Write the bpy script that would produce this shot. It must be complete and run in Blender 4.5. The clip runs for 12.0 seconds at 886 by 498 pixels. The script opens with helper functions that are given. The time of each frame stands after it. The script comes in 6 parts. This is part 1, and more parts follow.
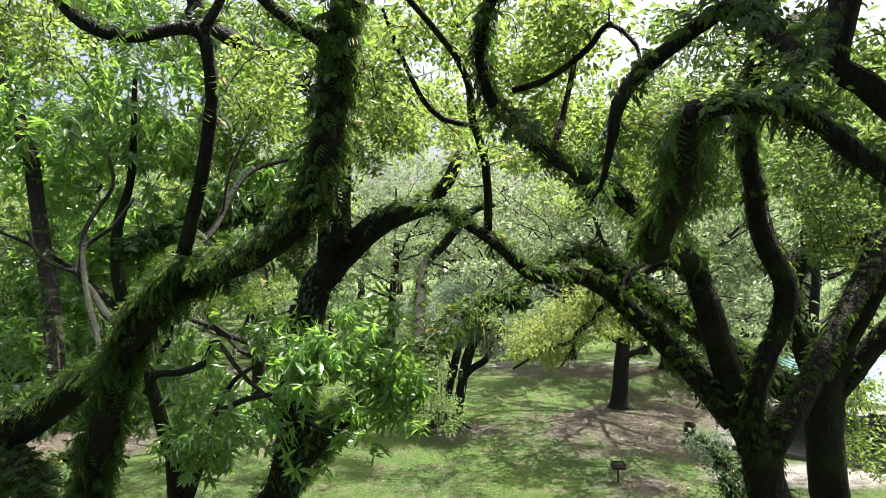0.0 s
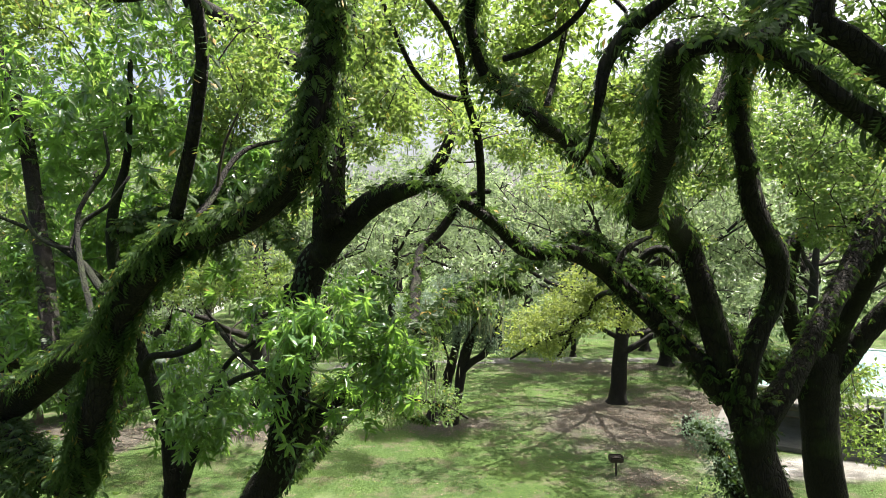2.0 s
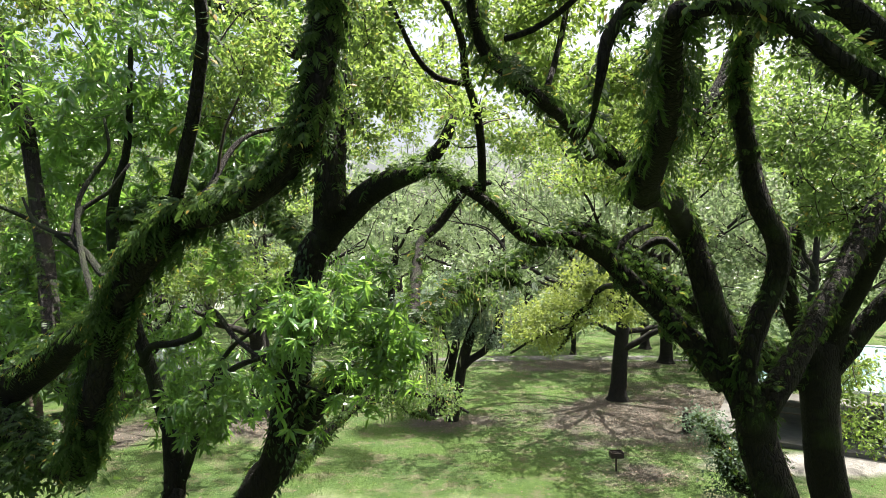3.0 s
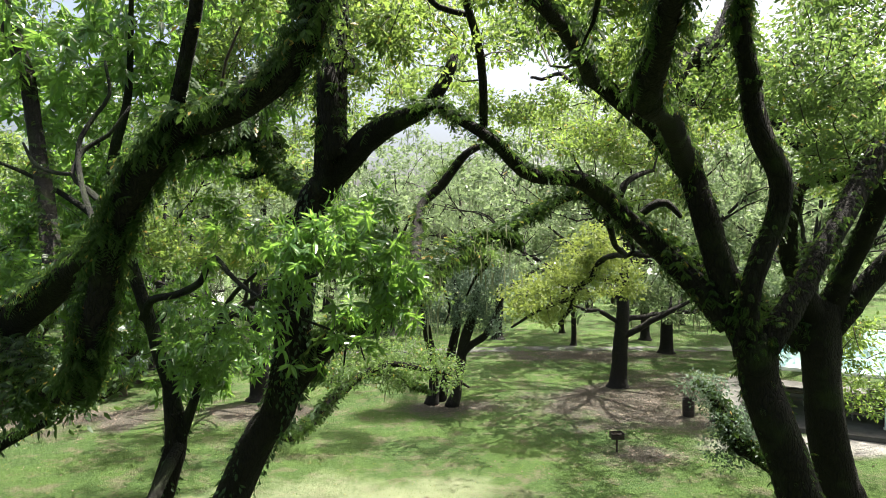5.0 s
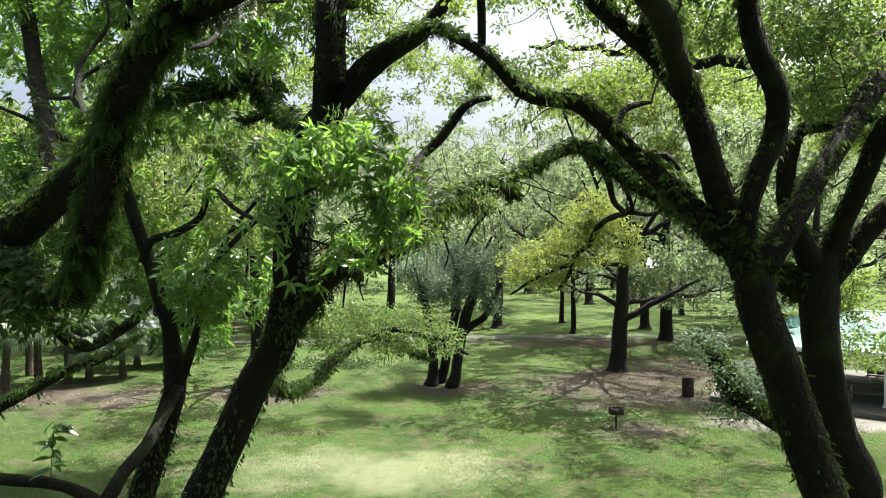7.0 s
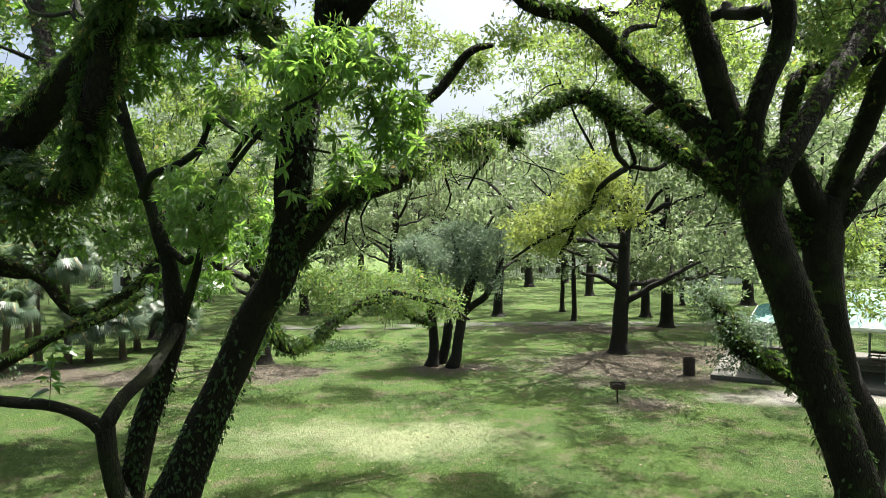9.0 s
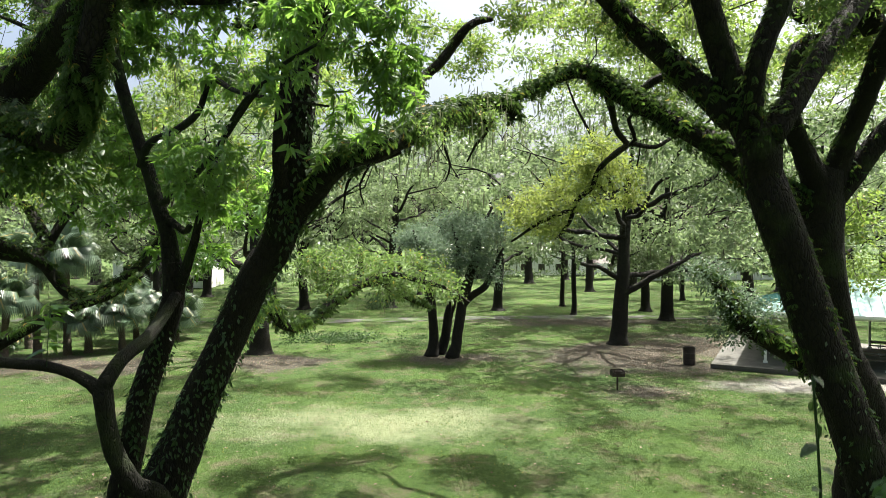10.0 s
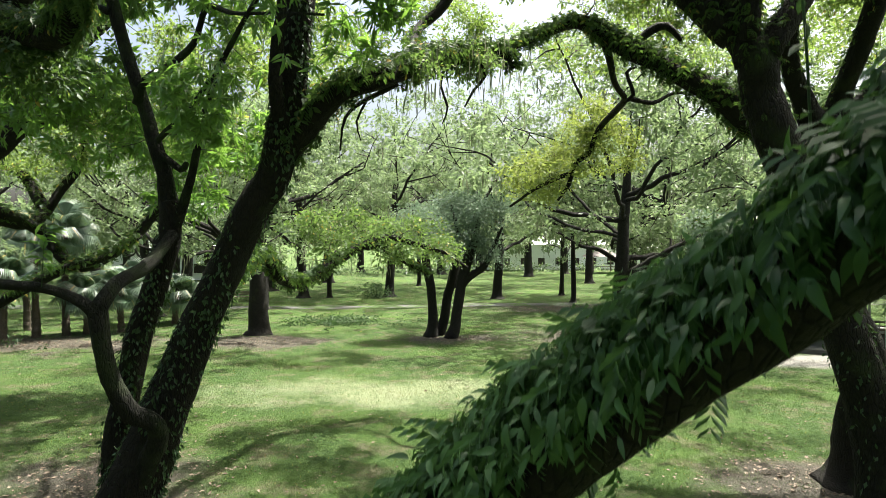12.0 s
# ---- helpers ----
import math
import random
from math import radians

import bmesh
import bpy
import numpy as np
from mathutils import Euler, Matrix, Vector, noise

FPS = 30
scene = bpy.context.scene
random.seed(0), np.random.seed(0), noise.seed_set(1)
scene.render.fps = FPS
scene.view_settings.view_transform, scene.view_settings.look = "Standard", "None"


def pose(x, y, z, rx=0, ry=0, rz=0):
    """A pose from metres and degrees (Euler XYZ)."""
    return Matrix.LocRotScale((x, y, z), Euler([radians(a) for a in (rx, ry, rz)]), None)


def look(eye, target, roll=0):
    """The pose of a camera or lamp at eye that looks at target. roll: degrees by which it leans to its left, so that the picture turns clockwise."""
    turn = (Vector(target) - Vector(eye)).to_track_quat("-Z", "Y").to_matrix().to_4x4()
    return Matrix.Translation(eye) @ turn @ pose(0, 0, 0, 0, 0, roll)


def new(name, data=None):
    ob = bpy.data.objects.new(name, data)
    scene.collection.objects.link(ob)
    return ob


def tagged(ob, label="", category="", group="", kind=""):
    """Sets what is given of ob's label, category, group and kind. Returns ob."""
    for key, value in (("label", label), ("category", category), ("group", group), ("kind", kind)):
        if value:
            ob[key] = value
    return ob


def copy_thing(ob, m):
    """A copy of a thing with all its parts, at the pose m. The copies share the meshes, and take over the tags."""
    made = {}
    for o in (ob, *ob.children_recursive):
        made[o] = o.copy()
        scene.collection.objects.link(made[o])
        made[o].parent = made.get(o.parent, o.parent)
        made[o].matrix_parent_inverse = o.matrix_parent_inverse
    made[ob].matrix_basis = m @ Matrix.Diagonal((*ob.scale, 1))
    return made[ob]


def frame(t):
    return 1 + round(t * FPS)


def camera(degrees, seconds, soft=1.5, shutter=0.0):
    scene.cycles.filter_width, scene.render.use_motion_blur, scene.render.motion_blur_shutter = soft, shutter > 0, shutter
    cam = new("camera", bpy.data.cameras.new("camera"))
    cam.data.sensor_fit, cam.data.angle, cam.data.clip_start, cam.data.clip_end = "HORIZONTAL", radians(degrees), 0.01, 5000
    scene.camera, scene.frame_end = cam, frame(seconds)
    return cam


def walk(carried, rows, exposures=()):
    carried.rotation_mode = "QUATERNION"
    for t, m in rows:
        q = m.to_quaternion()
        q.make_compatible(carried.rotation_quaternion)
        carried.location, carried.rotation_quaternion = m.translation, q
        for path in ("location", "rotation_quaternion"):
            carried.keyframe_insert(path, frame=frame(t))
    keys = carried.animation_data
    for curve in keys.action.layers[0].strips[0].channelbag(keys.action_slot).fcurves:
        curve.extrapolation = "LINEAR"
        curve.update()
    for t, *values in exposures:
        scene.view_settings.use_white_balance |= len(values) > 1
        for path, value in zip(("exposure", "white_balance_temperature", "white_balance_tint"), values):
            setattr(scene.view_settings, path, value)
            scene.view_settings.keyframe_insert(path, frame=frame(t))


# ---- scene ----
cam = camera(71.0, 12.0, soft=0.75, shutter=0.5)
# seconds, x, y, z of a drone that sinks straight down between the oaks
ROWS = [
    (0.0, -0.01, -0.02, 9.87), (0.5, 0.045, -0.025, 9.88), (1.0, 0.08, -0.03, 9.885), (1.5, 0.092, -0.05, 9.757),
    (2.0, 0.072, -0.05, 9.578), (2.5, 0.066, -0.046, 9.5), (4.5, 0.045, -0.035, 8.856), (5.0, 0.045, -0.035, 8.623),
    (5.5, 0.057, -0.055, 8.389), (6.0, 0.078, -0.075, 8.158), (6.5, 0.08, -0.085, 7.898), (7.0, 0.065, -0.07, 7.634),
    (9.0, 0.03, -0.004, 6.562), (9.5, 0.03, 0.01, 6.301), (10.0, 0.042, 0.03, 6.03), (10.5, 0.054, 0.037, 5.768),
    (11.0, 0.07, 0.045, 5.475), (11.5, 0.082, 0.045, 5.22), (12.0, 0.09, 0.05, 4.98),
]
# seconds, stops and tint: the lens darkens a little while the bright lawn fills the view
EXPOSURES = [(0.0, 2.07, 12), (3.0, 2.05, 12), (5.5, 1.93, 9), (8.0, 1.87, 8), (10.5, 1.86, 7), (12.0, 1.97, 6)]
KELVIN = 6450
walk(cam, [(t, pose(x, y, z, 89.53, 0.0, -0.4)) for t, x, y, z in ROWS], [(t, stops, KELVIN, tint) for t, stops, tint in EXPOSURES])

# ---------------------------------------------------------------- light
SUN_ELEVATION, SUN_AZIMUTH = 67.0, 55.0  # degrees; azimuth clockwise from straight ahead
world = bpy.data.worlds.new("sky")
scene.world = world
world.use_nodes = True
wn, wl = world.node_tree.nodes, world.node_tree.links
sky = wn.new("ShaderNodeTexSky")
sky.sky_type, sky.sun_disc = "NISHITA", False
sky.sun_elevation, sky.sun_rotation = radians(SUN_ELEVATION), radians(SUN_AZIMUTH)
sky.air_density, sky.dust_density, sky.ozone_density = 1.0, 9.0, 0.7
wl.new(sky.outputs[0], wn["Background"].inputs[0])
wn["Background"].inputs[1].default_value = 0.088
sun_data = bpy.data.lights.new("sun", "SUN")
sun_data.energy, sun_data.angle, sun_data.color = 5.0, radians(0.5), (1.0, 0.95, 0.86)
sun = new("sun", sun_data)
ce, se = math.cos(radians(SUN_ELEVATION)), math.sin(radians(SUN_ELEVATION))
SUN_DIR = Vector((ce * math.sin(radians(SUN_AZIMUTH)), ce * math.cos(radians(SUN_AZIMUTH)), se))
sun.matrix_world = look(SUN_DIR * 80, (0, 0, 0))


# ---------------------------------------------------------------- materials
class Nodes:
    """A small wrapper that keeps node code short."""

    def __init__(self, name):
        self.mat = bpy.data.materials.new(name)
        self.mat.use_nodes = True
        self.tree = self.mat.node_tree
        self.tree.nodes.clear()
        self.out = self.tree.nodes.new("ShaderNodeOutputMaterial")

    def node(self, kind, operation="", feature="", **values):
        n = self.tree.nodes.new("ShaderNode" + kind)
        if operation:
            n.operation = operation
        if feature:
            n.feature = feature
        for key, value in values.items():
            self.put(value, n.inputs[key])
        return n

    def put(self, value, socket):
        if isinstance(value, bpy.types.NodeSocket):
            self.tree.links.new(value, socket)
        elif hasattr(value, "outputs"):
            self.tree.links.new(value.outputs[0], socket)
        elif isinstance(value, tuple) and len(value) == 3 and socket.type == "RGBA":
            socket.default_value = (*value, 1)
        else:
            socket.default_value = value

    def coords(self):
        return self.node("TexCoord").outputs["Object"]

    def noise(self, scale, detail=4.0, rough=0.6, vector=None):
        n = self.node("TexNoise", Scale=scale, Detail=detail, Roughness=rough)
        self.put(vector or self.coords(), n.inputs["Vector"])
        return n.outputs[0]

    def ramp(self, fac, stops):
        n = self.node("ValToRGB", Fac=fac)
        el = n.color_ramp.elements
        while len(el) < len(stops):
            el.new(0.5)
        for e, (p, c) in zip(el, stops):
            e.position = p
            e.color = (*c, 1) if isinstance(c, tuple) else (c, c, c, 1)
        return n.outputs[0]

    def mix(self, fac, a, b, blend="MIX"):
        n = self.node("Mix")
        n.data_type, n.blend_type = "RGBA", blend
        for s, v in zip((n.inputs[0], n.inputs[6], n.inputs[7]), (fac, a, b)):
            self.put(v, s)
        return n.outputs[2]

    def math(self, op, a, b=0.0, clamp=False):
        n = self.node("Math", op)
        n.use_clamp = clamp
        self.put(a, n.inputs[0])
        self.put(b, n.inputs[1])
        return n.outputs[0]

    def bump(self, height, strength=0.5, distance=0.02):
        return self.node("Bump", Height=height, Strength=strength, Distance=distance).outputs[0]

    def surface(self, color, rough=0.8, normal=None, metal=0.0, spec=0.5):
        p = self.node("BsdfPrincipled", Roughness=rough, Metallic=metal)
        self.put(color, p.inputs["Base Color"])
        p.inputs["Specular IOR Level"].default_value = spec
        if normal:
            self.put(normal, p.inputs["Normal"])
        return p.outputs[0]

    def done(self, shader):
        self.tree.links.new(shader, self.out.inputs[0])
        return self.mat


def bark_material(name, dark, light, moss, moss_from=0.55):
    """Furrowed bark with lichen stains and thin moss."""
    n = Nodes(name)
    co = n.coords()
    st = n.node("Mapping", Scale=(1.0, 1.0, 0.28), Vector=co)
    cells = n.node("TexVoronoi", feature="DISTANCE_TO_EDGE", Scale=24.0, Vector=st.outputs[0])
    furrow = n.ramp(cells.outputs[0], [(0.0, 0.0), (0.16, 1.0)])
    fine = n.noise(60.0, 5.0, 0.65)
    large = n.noise(1.7, 3.0)
    col = n.mix(fine, dark, light)
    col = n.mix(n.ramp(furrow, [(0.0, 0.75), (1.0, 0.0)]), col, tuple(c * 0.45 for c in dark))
    col = n.mix(n.ramp(n.noise(5.0), [(0.58, 0.0), (0.72, 0.45)]), col, tuple(c * 1.25 for c in light))
    col = n.mix(n.ramp(large, [(moss_from, 0.0), (moss_from + 0.15, 0.8)]), col, moss)
    h = n.math("ADD", n.math("MULTIPLY", furrow, 0.7), n.math("MULTIPLY", fine, 0.5))
    return n.done(n.surface(col, 0.9, n.bump(h, 0.9, 0.03), spec=0.25))


def leaf_material(name, dark, light, glow, share=0.42, rough=0.42, spec=0.5, dry=0.0):
    """Thin leaves: a glossy face, and light that comes through from behind; every leaf has its own tint."""
    n = Nodes(name)
    rnd = n.node("NewGeometry").outputs["Random Per Island"]
    big = n.noise(0.55, 2.0)
    tone = n.math("ADD", n.math("MULTIPLY", n.math("POWER", rnd, 1.4), 0.5), n.math("MULTIPLY", n.ramp(big, [(0.4, 0.0), (0.62, 1.0)]), 0.5))
    col = n.mix(tone, dark, light)
    if dry:
        col = n.mix(n.ramp(rnd, [(1.0 - dry - 0.01, 0.0), (1.0 - dry, 1.0)]), col, (0.32, 0.22, 0.05))
    through_light = n.mix(0.6, col, glow)
    t = n.node("BsdfTranslucent")
    n.put(through_light, t.inputs[0])
    mixer = n.node("MixShader", Fac=share)
    n.put(n.surface(col, rough, spec=spec), mixer.inputs[1])
    n.put(t.outputs[0], mixer.inputs[2])
    return n.done(mixer.outputs[0])


def plain_material(name, a, b, scale=8.0, rough=0.7, metal=0.0, bump=0.3, spec=0.5):
    n = Nodes(name)
    f = n.noise(scale, 6.0, 0.65)
    g = n.noise(scale * 7, 4.0)
    col = n.mix(n.ramp(f, [(0.3, 0.0), (0.7, 1.0)]), a, b)
    return n.done(n.surface(col, rough, n.bump(g, bump, 0.01), metal, spec))


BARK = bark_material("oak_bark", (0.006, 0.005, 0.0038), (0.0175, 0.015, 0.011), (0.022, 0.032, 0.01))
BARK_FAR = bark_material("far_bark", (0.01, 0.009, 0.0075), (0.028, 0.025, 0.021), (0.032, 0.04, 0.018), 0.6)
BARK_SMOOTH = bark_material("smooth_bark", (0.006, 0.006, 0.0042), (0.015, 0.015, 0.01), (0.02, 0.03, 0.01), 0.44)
PALM_BARK = bark_material("palm_bark", (0.06, 0.05, 0.04), (0.16, 0.13, 0.1), (0.08, 0.08, 0.05), 0.65)
OAK_LEAF = leaf_material("oak_leaf", (0.03, 0.064, 0.019), (0.1, 0.162, 0.057), (0.24, 0.38, 0.072), 0.46, 0.46, 0.42, dry=0.02)
OAK_LEAF_LIGHT = leaf_material("oak_leaf_light", (0.03, 0.066, 0.015), (0.14, 0.22, 0.062), (0.31, 0.44, 0.075), 0.48, 0.48, 0.38, dry=0.02)
OAK_LEAF_GREY = leaf_material("oak_leaf_grey", (0.06, 0.095, 0.065), (0.15, 0.205, 0.155), (0.18, 0.27, 0.14), 0.4, 0.5, 0.4)
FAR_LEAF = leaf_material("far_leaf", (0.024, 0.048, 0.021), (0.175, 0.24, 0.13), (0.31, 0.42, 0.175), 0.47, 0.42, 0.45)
YELLOW_LEAF = leaf_material("yellow_leaf", (0.075, 0.115, 0.028), (0.18, 0.235, 0.07), (0.38, 0.46, 0.085), 0.45, 0.48, 0.3)
GLOSSY_LEAF = leaf_material("glossy_leaf", (0.02, 0.06, 0.018), (0.095, 0.19, 0.06), (0.36, 0.63, 0.085), 0.5, 0.25, 1.0)
FERN_LEAF = leaf_material("fern_leaf", (0.013, 0.036, 0.011), (0.052, 0.095, 0.028), (0.15, 0.26, 0.042), 0.36, 0.5, 0.32, dry=0.015)
LUSH_FERN = leaf_material("lush_fern_leaf", (0.009, 0.037, 0.012), (0.075, 0.155, 0.052), (0.13, 0.29, 0.05), 0.32, 0.5, 0.35)
IVY_LEAF = leaf_material("ivy_leaf", (0.0105, 0.0315, 0.0105), (0.0375, 0.075, 0.027), (0.112, 0.225, 0.045), 0.28, 0.45, 0.35)
PALM_LEAF = leaf_material("palm_leaf", (0.04, 0.075, 0.042), (0.15, 0.21, 0.15), (0.17, 0.27, 0.11), 0.28, 0.33, 0.6, dry=0.01)
MOSS_GREY = leaf_material("hanging_moss", (0.091, 0.105, 0.07), (0.168, 0.182, 0.126), (0.21, 0.238, 0.126), 0.4, 0.8, 0.1)
GRASS_BLADE = leaf_material("grass_blade", (0.024, 0.056, 0.012), (0.088, 0.15, 0.036), (0.18, 0.34, 0.04), 0.35, 0.5, 0.35, dry=0.05)
LITTER_LEAF = leaf_material("dry_leaf", (0.096, 0.068, 0.044), (0.24, 0.184, 0.136), (0.16, 0.096, 0.048), 0.1, 0.7)


def ground_material():
    """Lawn with worn soil and leaf litter under the oaks."""
    n = Nodes("lawn")
    co = n.coords()
    wobble = n.math("MULTIPLY", n.math("SUBTRACT", n.noise(0.35, 5.0, 0.65), 0.5), 3.2)
    wear = None
    for cx, cy, rx, ry in LITTER_PATCHES:
        m = n.node("Mapping", Location=(-cx / rx, -cy / ry, 0), Scale=(1 / rx, 1 / ry, 0), Vector=co)
        d = n.node("VectorMath", operation="LENGTH", Vector=m.outputs[0]).outputs["Value"]
        v = n.math("SUBTRACT", 1.25, d)
        wear = v if wear is None else n.math("MAXIMUM", wear, v)
    wear = n.math("ADD", wear, wobble)
    worn = n.ramp(wear, [(0.15, 0.0), (0.75, 0.9)])
    fine = n.noise(55.0, 6.0, 0.7)
    mid = n.noise(2.2, 5.0, 0.65)
    large = n.noise(0.22, 3.0)
    clump = n.noise(6.0, 6.0, 0.75)
    grass = n.mix(n.ramp(fine, [(0.3, 0.0), (0.7, 1.0)]), (0.021, 0.047, 0.0125), (0.085, 0.14, 0.042))
    grass = n.mix(n.ramp(mid, [(0.35, 0.0), (0.7, 0.6)]), grass, (0.083, 0.137, 0.036))
    grass = n.mix(n.ramp(clump, [(0.5, 0.0), (0.6, 0.75)]), grass, (0.026, 0.062, 0.016))
    grass = n.mix(n.ramp(large, [(0.4, 0.0), (0.65, 0.5)]), grass, (0.086, 0.145, 0.026))
    grass = n.mix(n.ramp(n.noise(0.9, 6.0, 0.7), [(0.5, 0.0), (0.64, 0.7)]), grass, n.mix(fine, (0.08, 0.07, 0.045), (0.2, 0.175, 0.12)))
    # Dry grass band, with the brightness of a sunlit patch put into its colour.
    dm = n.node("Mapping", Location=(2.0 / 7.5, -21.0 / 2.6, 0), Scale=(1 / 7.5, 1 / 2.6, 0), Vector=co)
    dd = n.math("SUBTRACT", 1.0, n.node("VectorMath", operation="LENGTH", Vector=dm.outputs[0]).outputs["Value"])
    sunlit_straw = n.ramp(n.math("ADD", dd, n.math("MULTIPLY", wobble, 0.7)), [(0.1, 0.0), (0.8, 0.75)])
    grass = n.mix(sunlit_straw, grass, n.mix(fine, (0.19, 0.225, 0.11), (0.35, 0.375, 0.24)))
    soil = n.mix(n.ramp(n.noise(30.0, 6.0, 0.75), [(0.35, 0.0), (0.65, 1.0)]), (0.04, 0.034, 0.03), (0.155, 0.133, 0.115))
    sm = n.node("Mapping", Location=(-17.0 / 6.5, -26.2 / 1.9, 0), Scale=(1 / 6.5, 1 / 1.9, 0), Vector=co)
    sd = n.math("SUBTRACT", 1.1, n.node("VectorMath", operation="LENGTH", Vector=sm.outputs[0]).outputs["Value"])
    sandy = n.ramp(n.math("ADD", sd, n.math("MULTIPLY", wobble, 0.4)), [(0.1, 0.0), (0.6, 1.0)])
    soil = n.mix(sandy, soil, n.mix(fine, (0.26, 0.25, 0.232), (0.45, 0.425, 0.4)))
    cover = n.math("MAXIMUM", worn, n.math("MULTIPLY", sandy, 0.85))
    col = n.mix(cover, grass, soil)
    h = n.math("ADD", fine, n.math("MULTIPLY", clump, 1.6))
    return n.done(n.surface(col, 0.95, n.bump(h, 1.0, 0.1), spec=0.15))


# centre x, y and half widths of the worn ground under the trees
LITTER_PATCHES = [
    (10.5, 33.0, 6.0, 5.5), (0.3, 32.8, 3.0, 1.8), (-9.0, 31.5, 4.0, 2.5), (-20.0, 31.0, 8.0, 3.0), (8.0, 12.4, 2.6, 2.2),
    (-7.0, 12.5, 3.0, 3.0), (12.0, 48.0, 9.0, 3.0), (8.6, 25.0, 2.2, 1.2), (16.0, 36.0, 8.0, 5.0), (-5.0, 9.0, 3.0, 2.5),
]
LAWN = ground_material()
CONCRETE = plain_material("concrete", (0.05, 0.049, 0.043), (0.1, 0.097, 0.087), 2.0, 0.85)


def path_material():
    """Worn gravel with grass that grows in from the sides."""
    n = Nodes("worn_path")
    fine = n.noise(40.0, 6.0, 0.7)
    gravel = n.mix(fine, (0.06, 0.06, 0.058), (0.135, 0.132, 0.126))
    grass = n.mix(fine, (0.03, 0.06, 0.018), (0.1, 0.145, 0.05))
    col = n.mix(n.ramp(n.noise(0.5, 5.0, 0.7), [(0.46, 0.0), (0.56, 1.0)]), gravel, grass)
    return n.done(n.surface(col, 0.95, n.bump(fine, 0.8, 0.04), spec=0.15))


PATH_GREY = path_material()
TEAL_METAL = plain_material("teal_roof_metal", (0.085, 0.2, 0.187), (0.14, 0.265, 0.25), 1.5, 0.55, 0.0, 0.1, 0.35)
WHITE_PAINT = plain_material("white_paint", (0.7, 0.71, 0.7), (0.82, 0.82, 0.8), 3.0, 0.5, 0.0, 0.1)
RUSTY_BLACK = plain_material("rusty_black_steel", (0.012, 0.011, 0.011), (0.05, 0.035, 0.028), 12.0, 0.6, 0.3)
DARK_WOOD = plain_material("dark_wood", (0.09, 0.065, 0.05), (0.17, 0.13, 0.1), 6.0, 0.75)
GREY_STEEL = plain_material("galvanised_steel", (0.3, 0.31, 0.31), (0.45, 0.46, 0.46), 9.0, 0.45, 0.6)
TWIG = plain_material("twig_bark", (0.014, 0.011, 0.008), (0.045, 0.036, 0.026), 20.0, 0.9)

# ---------------------------------------------------------------- mesh helpers
def mesh(name, verts, faces, material, smooth=True):
    """A mesh from arrays of places and of faces with one corner count."""
    verts, faces = np.asarray(verts, np.float32), np.asarray(faces, np.int32)
    me = bpy.data.meshes.new(name)
    k = faces.shape[1]
    me.vertices.add(len(verts))
    me.vertices.foreach_set("co", verts.ravel())
    me.loops.add(faces.size)
    me.loops.foreach_set("vertex_index", faces.ravel())
    me.polygons.add(len(faces))
    me.polygons.foreach_set("loop_start", np.arange(0, faces.size, k, dtype=np.int32))
    me.polygons.foreach_set("use_smooth", np.full(len(faces), smooth))
    me.update(calc_edges=True)
    me.validate()
    me.materials.append(material)
    return me


def thing(name, label, category, place=(0, 0, 0), group="", kind=""):
    ob = new(name)
    ob.location = place
    ob.empty_display_size = 0.2
    return tagged(ob, label, category, group, kind)


def under(parent, ob, label=""):
    ob.parent = parent
    return tagged(ob, label)


def part_arrays(name, verts, faces, material, parent, label="", smooth=True):
    """A part whose places are given in the world."""
    base = np.array(parent.location if parent.parent is None else parent.parent.location, np.float32)
    return under(parent, new(name, mesh(name, np.asarray(verts) - base, faces, material, smooth)), label)


def part(name, bm, material, parent, label=""):
    me = bpy.data.meshes.new(name)
    bmesh.ops.recalc_face_normals(bm, faces=bm.faces)
    bm.to_mesh(me)
    bm.free()
    me.materials.append(material)
    return under(parent, new(name, me), label)


def box(bm, x0, x1, y0, y1, z0, z1, bevel=0.0, turn=None):
    r = bmesh.ops.create_cube(bm, size=1.0)
    vs = r["verts"]
    for v in vs:
        v.co = Vector(((x0 + x1) / 2 + v.co.x * (x1 - x0), (y0 + y1) / 2 + v.co.y * (y1 - y0), (z0 + z1) / 2 + v.co.z * (z1 - z0)))
    if turn:
        bmesh.ops.transform(bm, matrix=turn, verts=vs)
    if bevel:
        es = list({e for v in vs for e in v.link_edges})
        bmesh.ops.bevel(bm, geom=es, offset=bevel, segments=1, affect="EDGES")


def smooth_line(points, step):
    """A line through the given points (x, y, z, radius), by Catmull-Rom, one point about every step metres."""
    p = np.array(points, float)
    p = np.vstack([2 * p[0] - p[1], p, 2 * p[-1] - p[-2]])
    out = []
    for i in range(1, len(p) - 2):
        a, b, c, d = p[i - 1:i + 3]
        n = max(2, int(np.linalg.norm(c[:3] - b[:3]) / step))
        for k in range(n):
            t = k / n
            out.append(0.5 * (2 * b + (c - a) * t + (2 * a - 5 * b + 4 * c - d) * t * t + (3 * b - a - 3 * c + d) * t ** 3))
    out.append(p[-2])
    out = np.array(out)
    out[:, 3] = np.clip(out[:, 3], p[:, 3].min() if p[:, 3].min() > 0 else 0.004, p[:, 3].max())
    return out


